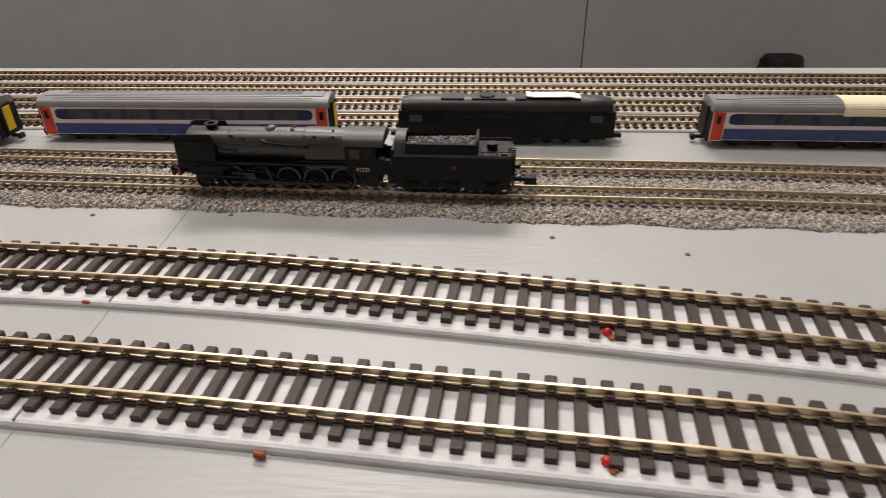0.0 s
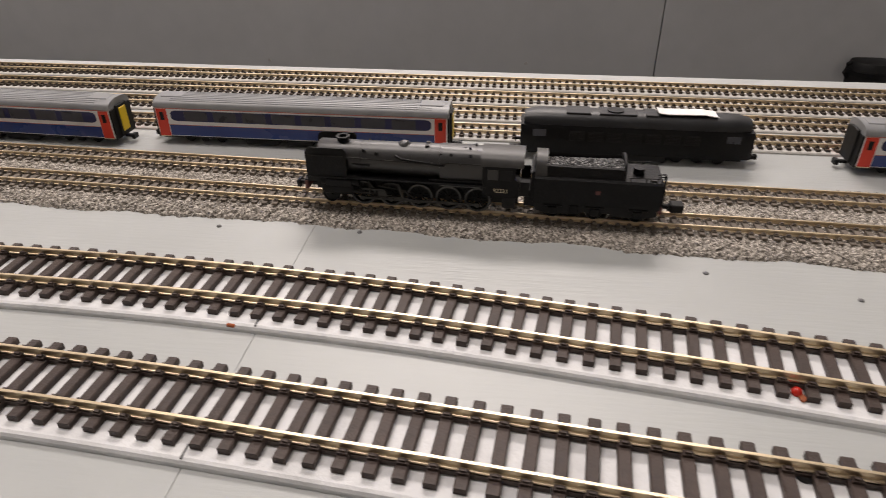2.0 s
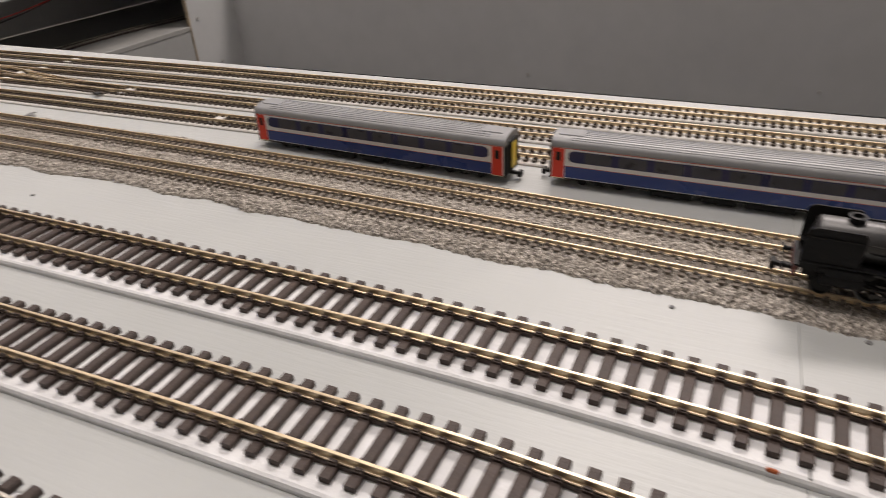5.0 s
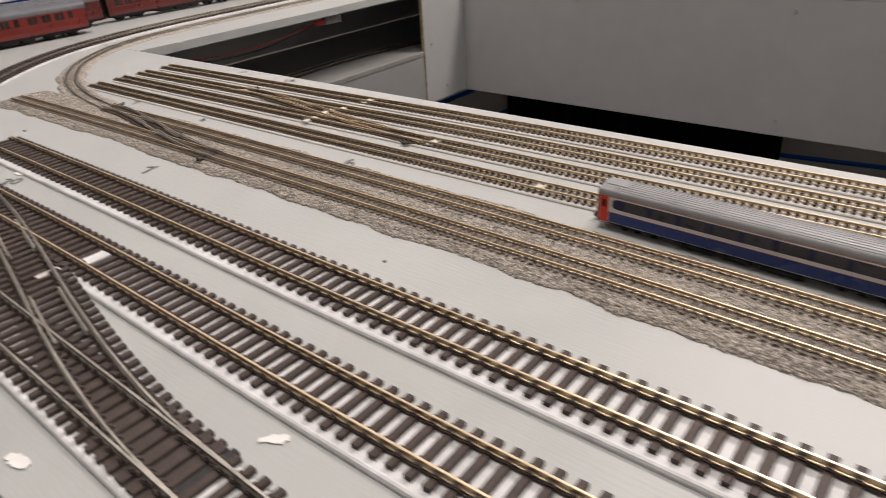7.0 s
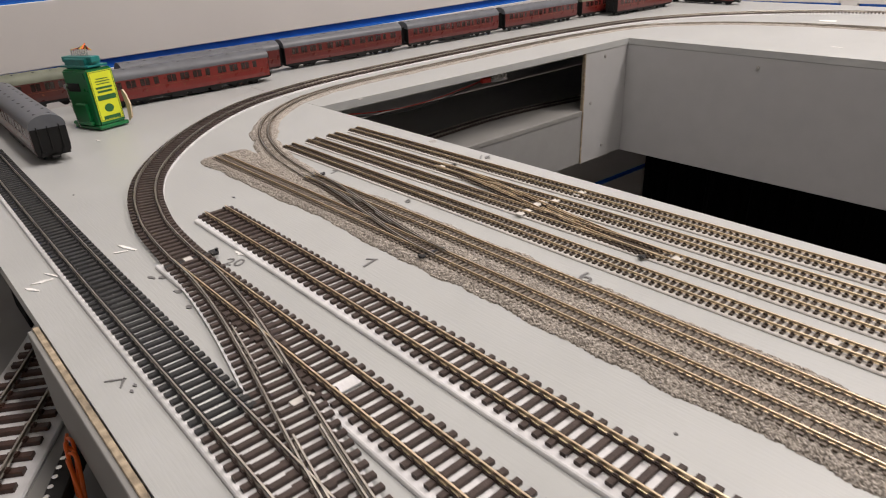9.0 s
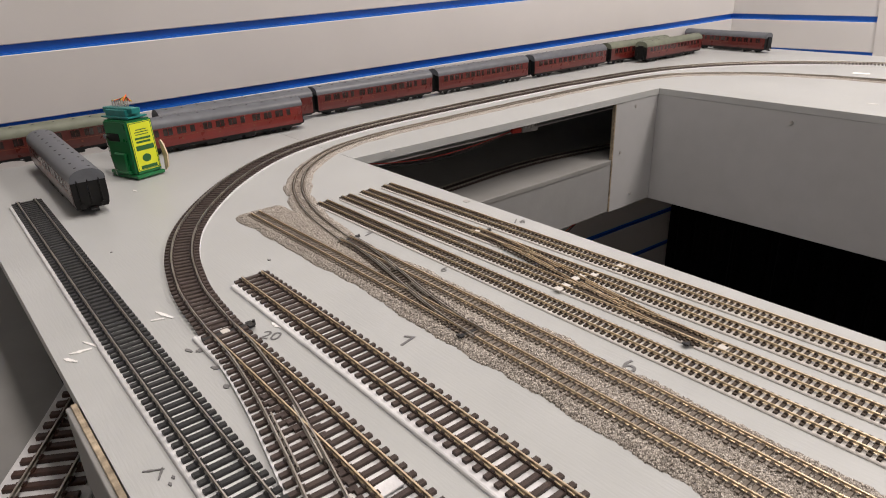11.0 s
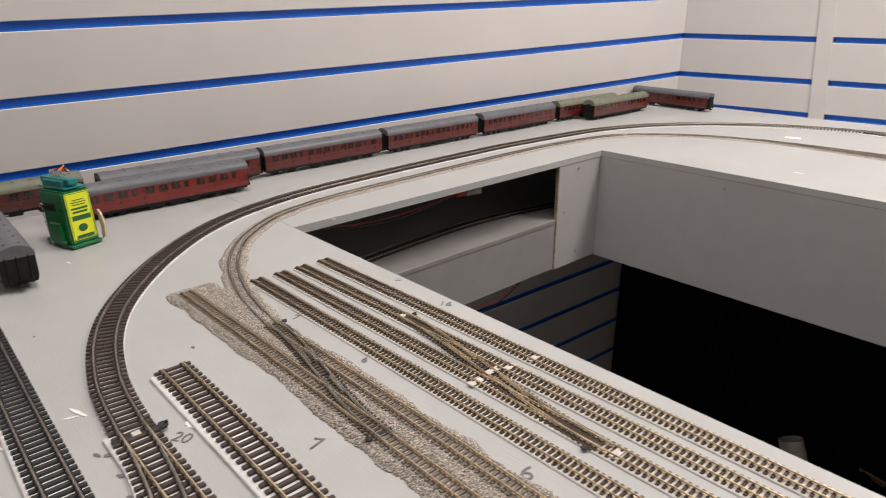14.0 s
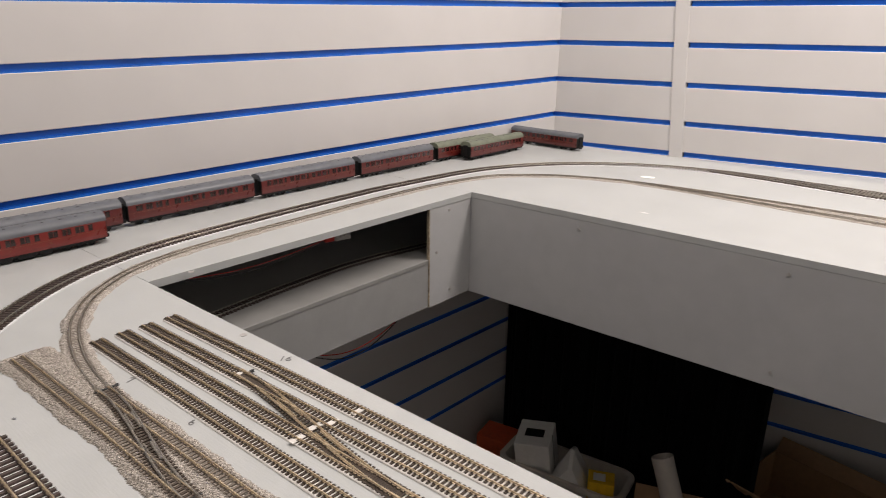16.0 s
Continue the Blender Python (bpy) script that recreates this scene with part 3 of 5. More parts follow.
def wheelset(t, x, r, half, thick=1.6, name="wheel", material="under"):
    for s in (-1, 1):
        bm = bmesh.new()
        rod(bm, (x, s * (half - thick), r), (x, s * half, r), r * 0.92, 16)
        rod(bm, (x, s * (half - thick), r), (x, s * (half - thick * 0.6), r), r, 16)
        rod(bm, (x, s * half, r), (x, s * (half + 0.25), r), r * 0.3, 10)
        part(name, bm, M[material], t, smooth=True)


def bogie(t, x, l, half, r, material="under"):
    bm = bmesh.new()
    for s in (-1, 1):
        y = s * (half + 1.0)
        slab([(x - l * 0.75, r * 0.9), (x + l * 0.75, r * 0.9), (x + l * 0.7, r * 1.6), (x + l * 0.3, r * 1.35), (x, r * 1.75), (x - l * 0.3, r * 1.35), (x - l * 0.7, r * 1.6)], y - 0.5, y + 0.5, bm)
        for d in (-0.5, 0.5):
            box(bm, x + d * l - r * 0.45, x + d * l + r * 0.45, y - 0.3, y + s * 1.1 + 0.3, r * 0.55, r * 1.35, 0.15)
        box(bm, x - r * 0.6, x + r * 0.6, y - 0.7, y + 0.7, r * 0.4, r * 1.1)
    box(bm, x - l * 0.6, x + l * 0.6, -half, half, r * 1.2, r * 1.8)
    b = part("bogie", bm, M[material], t, "black bogie with wheels")
    for d in (-0.5, 0.5):
        for s in (-1, 1):
            w = bmesh.new()
            rod(w, (x + d * l, s * (half - 1.3), r), (x + d * l, s * half, r), r, 16)
            part("wheel", w, M["under"], b, smooth=True)
    return b


def intercity(m, label, yellow=True, roof="roofgrey", windows=8, ribs=True):
    """A small modern coach in white, blue and red."""
    t = thing("railway_coach", m, label, "model coach", "modern coaches in a row")
    L, W = 156.0, 9.2
    prof = [(-W + 0.6, 4.4), (W - 0.6, 4.4), (W, 6.5), (W, 19.9), (-W, 19.9), (-W, 6.5)]
    part("body", prism(prof, 0.8, L - 0.8), M["whiteband"], t, "silver-white body side")
    rf = arc(W + 0.15, 19.92, 24.4, 14, 0.62)
    part("roof", prism(rf + [(W - 0.3, 19.6), (-W + 0.3, 19.6)], 0.2, L - 0.2), M[roof], t, "ribbed grey roof", smooth=True)
    if ribs:
        for i in range(3, 12):
            y, z = rf[i]
            y, z = y * 1.003, z + 0.05
            part("roof_rib", B(9, L - 9, y - 0.14, y + 0.14, z - 0.25, z + 0.09), M[roof], t)
    for x0 in (2.5, L - 15.5):
        part("roof_hatch", B(x0, x0 + 12, -4.2, 4.2, 23.2, 24.55, 0.3), M[roof], t)
    for s in (-1, 1):
        def side(a0, a1, z0, z1, d, name, material, lab=""):
            y0, y1 = sorted((s * (W - 0.3), s * (W + d)))
            part(name, B(a0, a1, y0, y1, z0, z1), M[material], t, lab)
        side(7.4, L - 7.4, 5.0, 10.6, 0.10, "blue_panel", "bluebody", "royal blue lower side")
        side(7.4, L - 7.4, 10.65, 10.85, 0.14, "lining", "redline")
        side(1, L - 1, 19.45, 19.8, 0.14, "lining", "redline", "thin red line under the roof")
        band = [(9, 14.4), (10, 13.3), (12, 12.9), (L - 12, 12.9), (L - 10, 13.3), (L - 9, 14.4), (L - 9, 17.1), (L - 10, 18.2), (L - 12, 18.6), (12, 18.6), (10, 18.2), (9, 17.1)]
        y0, y1 = sorted((s * (W - 0.2), s * (W + 0.14)))
        wb = part("window_band", slab(band, y0, y1), M["navy"], t, "navy band with rounded ends")
        wl = (L - 30) / windows
        for i in range(windows):
            a0 = 15.0 + wl * i + 1.6
            y0, y1 = sorted((s * (W + 0.05), s * (W + 0.24)))
            part("window", B(a0, a0 + wl - 3.4, y0, y1, 13.3, 18.2, 0.08), M["glass"], wb, "smoky glazing")
        for a0 in (1.2, L - 7.2):
            y0, y1 = sorted((s * (W - 0.2), s * (W + 0.2)))
            dr = part("door", B(a0, a0 + 5.8, y0, y1, 4.6, 19.3, 0.1), M["reddoor"], t, "bright red door")
            y0, y1 = sorted((s * (W + 0.1), s * (W + 0.3)))
            part("door_window", B(a0 + 1.8, a0 + 4.0, y0, y1, 13.2, 17.6, 0.05), M["under"], dr)
            side(a0, a0 + 5.8, 4.2, 4.55, 0.25, "step", "paper")
    for x, d in ((0.8, -1), (L - 0.8, 1)):
        x0, x1 = sorted((x, x + d * 1.0))
        part("end_wall", B(x0, x1, -W + 0.3, W - 0.3, 3.6, 19.5, 0.15), M["under"], t, "black coach end")
        x0, x1 = sorted((x + d * 0.6, x + d * 1.9))
        part("gangway", B(x0, x1, -4.6, 4.6, 4.5, 21.0, 0.3), M["under"], t)
        if yellow:
            x0, x1 = sorted((x + d * 1.7, x + d * 2.2))
            part("gangway_door", B(x0, x1, -2.9, 2.9, 6.5, 19.3, 0.2), M["yellow"], t, "yellow corridor door")
        x0, x1 = sorted((x, x + d * 6.0))
        cp = B(x0, x1, -1.0, 1.0, 2.4, 3.9, 0.2)
        xa, xb = sorted((x + d * 4.4, x + d * 6.6))
        box(cp, xa, xb, -1.9, 1.9, 1.7, 4.4, 0.2)
        part("coupling", cp, M["under"], t, "black coupling")
    fr = B(2, L - 2, -W + 1.2, W - 1.2, 3.2, 4.6)
    for x0, x1 in ((48, 66), (70, 84), (88, 108)):
        box(fr, x0, x1, -W + 0.8, W - 0.8, 1.2, 3.6, 0.2)
    part("underframe", fr, M["under"], t, "black underframe with equipment boxes")
    for x in (24, L - 24):
        bogie(t, x, 17.5, 4.9, 3.1)
    return t


def on_table(x, y, turn=0.0):
    return pose(x, y, 0, 0, 0, turn) @ Matrix.Scale(MM, 4)


intercity(on_table(-0.2770, 0.3635, -2.4) @ Matrix.Diagonal((0.965, 1, 1, 1)), "white, blue and red model coach with ribbed grey roof")
intercity(on_table(-0.107, 0.3645, -0.6), "white, blue and red model coach on bare grey board")
rc = intercity(on_table(0.244, 0.3585, -1.5), "model coach with cream paper wrapped round its roof", yellow=False, windows=7)
pw = arc(9.75, 18.0, 25.0, 14, 0.6)
inner = arc(9.45, 18.0, 24.75, 14, 0.6)
bm = loft(bmesh.new(), [[(x, y, z) for y, z in pw + inner[::-1]] for x in (64, 156)])
part("paper_wrap", bm, M["paper"], rc, "cream paper wrapped over the roof", smooth=True)


def diesel(m):
    t = thing("diesel_locomotive", m, "black model diesel locomotive with white card on its roof", "model locomotive")
    L, W = 112.0, 8.9
    prof = [(-W + 0.5, 4.2), (W - 0.5, 4.2), (W, 6.0), (W, 16.5), (W - 0.9, 18.4), (-W + 0.9, 18.4), (-W, 16.5), (-W, 6.0)]
    rings = []
    for x, k in ((0, 0.90), (2.2, 0.99), (8, 1.0), (L - 8, 1.0), (L - 2.2, 0.99), (L, 0.90)):
        rings.append([(x, y * k, 4.2 + (z - 4.2) * (0.9 + 0.1 * k if 3 < x < L - 3 else 0.96)) for y, z in prof])
    part("body", loft(bmesh.new(), rings), M["black"], t, "black body with cab ends", smooth=True)
    rf = arc(W - 0.7, 18.3, 24.0, 12, 0.7)
    part("roof", loft(bmesh.new(), [[(x, y * k, 18.3 + (z - 18.3) * k) for y, z in rf + [(W - 1.2, 17.8), (-W + 1.2, 17.8)]] for x, k in ((1.5, 0.75), (7, 0.98), (12, 1), (L - 12, 1), (L - 7, 0.98), (L - 1.5, 0.75))]), M["darkroof"], t, "dark grey curved roof", smooth=True)
    for x0, x1 in ((22, 34), (38, 56), (60, 66)):
        part("roof_panel", B(x0, x1, -5.2, 5.2, 22.2, 23.95, 0.25), M["darkroof"], t)
    rod_bm = bmesh.new()
    rod(rod_bm, (46, 0, 23.5), (46, 0, 24.5), 4.0, 24)
    part("roof_fan", rod_bm, M["under"], t, "round roof fan", smooth=True)
    for s in (-1, 1):
        for x0 in (6.0, L - 13.0):
            y0, y1 = sorted((s * (W - 0.3), s * (W + 0.12)))
            part("cab_window", B(x0, x0 + 6.5, y0, y1, 12.6, 16.2, 0.1), M["glass"], t, "dark cab window")
        for i in range(7):
            x0 = 24 + i * 9.2
            y0, y1 = sorted((s * (W - 0.3), s * (W + 0.15)))
            g = B(x0, x0 + 7.4, y0, y1, 10.8, 15.8, 0.1)
            for k in range(6):
                ya, yb = sorted((s * (W + 0.05), s * (W + 0.3)))
                box(g, x0 + 0.4, x0 + 7.0, ya, yb, 11.2 + k * 0.75, 11.5 + k * 0.75)
            part("side_grille", g, M["under"], t, "louvred grille")
        y0, y1 = sorted((s * (W - 1.5), s * (W - 0.2)))
        part("fuel_tank", B(40, 72, y0, y1, 1.0, 4.6, 0.4), M["under"], t)
    for x, d in ((0, -1), (L, 1)):
        for y in (-5.6, 5.6):
            b = bmesh.new()
            rod(b, (x, y, 5.2), (x + d * 2.2, y, 5.2), 0.8, 10)
            rod(b, (x + d * 2.2, y, 5.2), (x + d * 2.8, y, 5.2), 1.5, 14)
            part("buffer", b, M["under"], t, smooth=True)
        x0, x1 = sorted((x, x + d * 5.5))
        part("coupling", B(x0, x1, -1.3, 1.3, 1.8, 4.0, 0.2), M["under"], t)
        x0, x1 = sorted((x + d * 0.05, x - d * 1.2))
        part("windscreen", B(x0, x1, -6.5, 6.5, 13.0, 16.0, 0.2), M["glass"], t, "dark windscreen")
    part("underframe", B(4, L - 4, -W + 1.5, W - 1.5, 3.0, 4.6), M["under"], t)
    for x in (24, L - 24):
        bogie(t, x, 20, 4.9, 3.4)
        wheelset(t, x, 3.4, 4.9)
    return t


diesel(on_table(0.085, 0.3625, -1.0))
bm = bmesh.new()
loft(bm, [[(x, y, z) for x, z in ((0, 0.2), (4, -0.3), (22, 0.0), (28, -0.9), (28, -0.5), (22, 0.4), (4, 0.1), (0, 0.6))] for y in (-4.5, 4.0)])
ob = tagged(part("white_card", bm, M["white"]), "strip of white card lying on the diesel's roof", "card")
ob.matrix_world = pose(0.151, 0.361, 0.0247, 0, 0, -1) @ Matrix.Scale(MM, 4)


def vintage(m, label, roof="slate", paint="maroon", L=258.0, vents=2, windows=13, gangways=True):
    """A larger old coach with small windows and roof ventilators."""
    t = thing("vintage_coach", m, label, "model coach", "maroon coaches along the wall")
    W = 17.5
    prof = [(-W + 1.0, 11), (W - 1.0, 11), (W, 17), (W, 37), (W - 0.8, 41), (-W + 0.8, 41), (-W, 37), (-W, 17)]
    part("body", prism(prof, 2, L - 2), M[paint], t, "maroon body side")
    rf = arc(W + 0.3, 38.2, 51.5, 16, 0.8)
    part("roof", prism(rf + [(W - 1.0, 37.8), (-W + 1.0, 37.8)], 0.6, L - 0.6), M[roof], t, "curved roof", smooth=True)
    rng = random.Random(int(L) + windows)
    nv = 10
    for row in range(vents):
        y = (row - (vents - 1) / 2) * 13
        z = 50.2 - abs(y) * 0.14
        for i in range(nv):
            x = 14 + (L - 28) * i / (nv - 1) + rng.uniform(-2, 2)
            b = bmesh.new()
            rod(b, (x, y, z - 1), (x, y, z + 1.3), 1.1, 8)
            rod(b, (x, y, z + 1.3), (x, y, z + 1.9), 2.0, 10, 1.4)
            part("roof_vent", b, M["darkroof"], t, smooth=True)
    for s in (-1, 1):
        ww = (L - 26) / windows
        for i in range(windows):
            a0 = 13 + ww * i + ww * 0.16
            narrow = i % 4 == 3
            w = ww * (0.36 if narrow else 0.68)
            y0, y1 = sorted((s * (W - 0.8), s * (W + 0.15)))
            fr = part("window", B(a0, a0 + w, y0, y1, 26.5, 36.5, 0.2), M["maroon_glass"], t, "dark coach window")
            y0, y1 = sorted((s * (W - 0.2), s * (W + 0.45)))
            bmf = B(a0 - 0.4, a0 + w + 0.4, y0, y1, 36.4, 37.0)
            box(bmf, a0 - 0.4, a0 + w + 0.4, y0, y1, 25.9, 26.5)
            if not narrow:
                box(bmf, a0 + w / 2 - 0.3, a0 + w / 2 + 0.3, y0, y1, 26.5, 36.4)
            part("window_frame", bmf, M[paint], fr)
        y0, y1 = sorted((s * (W - 0.5), s * (W + 0.2)))
        part("lining", B(3, L - 3, y0, y1, 23.6, 24.2), M["gold"], t, "thin gold line")
        for a0 in (4, L - 11):
            dh = B(a0 + 1, a0 + 6.5, y0, y1, 14, 36, 0.2)
            part("end_door", dh, M[paint], t)
        for k in range(3):
            a0 = 60 + 55 * k
            part("side_mark", B(a0, a0 + 2.5, y0, y1 + 0.05, 18.5, 21), M["gold"], t)
    for x, d in ((2, -1), (L - 2, 1)):
        pr = [(y * 0.985, z) for y, z in prof[:4]] + [(y * 0.97, z * 0.995) for y, z in arc(W, 38.2, 51.0, 12, 0.8)[::-1]] + [(y * 0.985, z) for y, z in prof[6:]]
        x0, x1 = sorted((x - d * 0.5, x + d * 1.0))
        part("end_wall", prism(pr, x0, x1), M["under"], t, "black coach end")
        x0, x1 = sorted((x, x + d * 4.0))
        if gangways:
            part("gangway", B(x0, x1, -7, 7, 13, 41, 0.5), M["under"], t)
        else:
            x0, x1 = sorted((x, x + d * 2.0))
            for y in (-11.5, -1.2, 10.0):
                part("end_stanchion", B(x0, x1, y, y + 1.2, 14, 40, 0.3), M["under"], t)
        for y in (-10, 10):
            b = bmesh.new()
            rod(b, (x, y, 12), (x + d * 4, y, 12), 1.2, 10)
            rod(b, (x + d * 4, y, 12), (x + d * 5, y, 12), 2.8, 14)
            part("buffer", b, M["under"], t, smooth=True)
        x0, x1 = sorted((x, x + d * 8))
        part("coupling", B(x0, x1, -4, 4, 6.5, 9, 0.3), M["under"], t)
    fr = B(4, L - 4, -W + 1.6, W - 1.6, 7.6, 11.4)
    for x0, x1 in ((95, 118), (125, 150), (155, 172)):
        box(fr, x0, x1, -W + 2, W - 2, 3.2, 9.2, 0.4)
    for s in (-1, 1):
        rod(fr, (70, s * 12, 9), (100, s * 12, 4.5), 0.7, 6)
        rod(fr, (100, s * 12, 4.5), (L - 100, s * 12, 4.5), 0.7, 6)
        rod(fr, (L - 100, s * 12, 4.5), (L - 70, s * 12, 9), 0.7, 6)
    part("underframe", fr, M["under"], t, "black underframe with trusses")
    for x in (42, L - 42):
        bogie(t, x, 34, 8.6, 6.2)
    return t


def row(x, y0, turn=90.0):
    return pose(x, y0, 0, 0, 0, turn) @ Matrix.Scale(MM, 4)


vintage(row(-1.302, 0.604), "maroon model coach with slate grey roof beside the wall", paint="maroon_mid")
vintage(row(-1.302, 0.876), "maroon model coach with slate grey roof beside the wall", windows=16, paint="maroon_mid")
vintage(row(-1.300, 1.150), "maroon model coach with slate grey roof beside the wall", windows=14, paint="maroon_mid")
vintage(row(-1.300, 0.338), "maroon model coach standing behind another coach", windows=12, paint="maroon_mid")
vintage(row(-1.243, 0.288), "bright maroon model coach standing on bare board", L=256.0, windows=12)
vintage(row(-1.336, 0.066), "dark maroon model coach with dusty green roof", roof="greenroof", paint="maroon_dark")
vintage(row(-1.281, 0.182, -1.0), "dark model coach with grey roof and black end", paint="maroon_dark", L=258.0, windows=12, gangways=False)
vintage(row(-1.302, 1.428, 89.0), "maroon model coach with dusty green roof near the corner", roof="greenroof", L=250.0, paint="maroon_mid")
vintage(row(-1.253, 1.505, 90.0), "maroon model coach with dusty green roof", roof="greenroof", L=256.0, windows=15, paint="maroon_mid")
vintage(row(-1.345, 1.872, -3.0), "maroon model coach standing across the corner", L=244.0, paint="maroon_mid")

# ---- steam locomotive, x runs from the front buffers to the rear, in millimetres above the rail ----


def ring_at(x, r, z, n=24, flat=0.0):
    return [(x, r * math.cos(a), z + r * math.sin(a)) for a in np.linspace(0, 2 * math.pi, n, endpoint=False)]


def spoked(r, spokes, thick):
    """A spoked wheel in the plane y = 0, its outer side towards -y."""
    bm = bmesh.new()
    n = 28
    for r0, r1, y0, y1 in ((r * 0.80, r, -thick, 0.2), (r * 0.86, r * 1.07, 0.0, 0.5)):
        rings = []
        for rr, yy in ((r0, y0), (r1, y0), (r1, y1), (r0, y1)):
            rings.append([bm.verts.new((rr * math.cos(a), yy, rr * math.sin(a))) for a in np.linspace(0, 2 * math.pi, n, endpoint=False)])
        for a, c in zip(rings, rings[1:] + rings[:1]):
            for i in range(n):
                bm.faces.new((a[i], a[(i + 1) % n], c[(i + 1) % n], c[i]))
    rod(bm, (0, -thick * 1.1, 0), (0, 0.2, 0), r * 0.2, 12)
    for i in range(spokes):
        a = 2 * math.pi * i / spokes
        rod(bm, (0.12 * r * math.cos(a), -thick * 0.5, 0.12 * r * math.sin(a)), (0.84 * r * math.cos(a), -thick * 0.5, 0.84 * r * math.sin(a)), r * 0.055, 5)
    bmesh.ops.recalc_face_normals(bm, faces=bm.faces[:])
    me = bpy.data.meshes.new("wheel")
    bm.to_mesh(me)
    bm.free()
    return me


def disc(r, thick):
    """A plain flanged wheel in the plane y = 0, turned in one piece."""
    rings = [[(rr * math.cos(a), y, rr * math.sin(a)) for a in np.linspace(0, 2 * math.pi, 24, endpoint=False)]
             for rr, y in ((0.2, -thick * 1.15), (r * 0.22, -thick * 1.1), (r * 0.26, -thick * 0.6), (r * 0.78, -thick * 0.6), (r * 0.84, -thick), (r, -thick), (r, 0), (r * 1.08, 0.1), (r * 1.08, 0.5), (0.2, 0.5))]
    bm = loft(bmesh.new(), rings)
    me = bpy.data.meshes.new("wheel")
    bm.to_mesh(me)
    bm.free()
    return me


def lettering(text, size, m, material, parent, name="lettering", label=""):
    cu = bpy.data.curves.new(name, "FONT")
    cu.body, cu.size, cu.extrude, cu.align_x = text, size, size * 0.008, "CENTER"
    tmp = new("lettering_draft", cu)
    bpy.context.view_layer.update()
    me = bpy.data.meshes.new_from_object(tmp.evaluated_get(bpy.context.evaluated_depsgraph_get()))
    bpy.data.objects.remove(tmp)
    me.materials.clear()
    me.materials.append(material)
    ob = new(name, me)
    ob.parent = parent
    ob.matrix_local = m
    if label:
        ob["label"] = label
    return ob


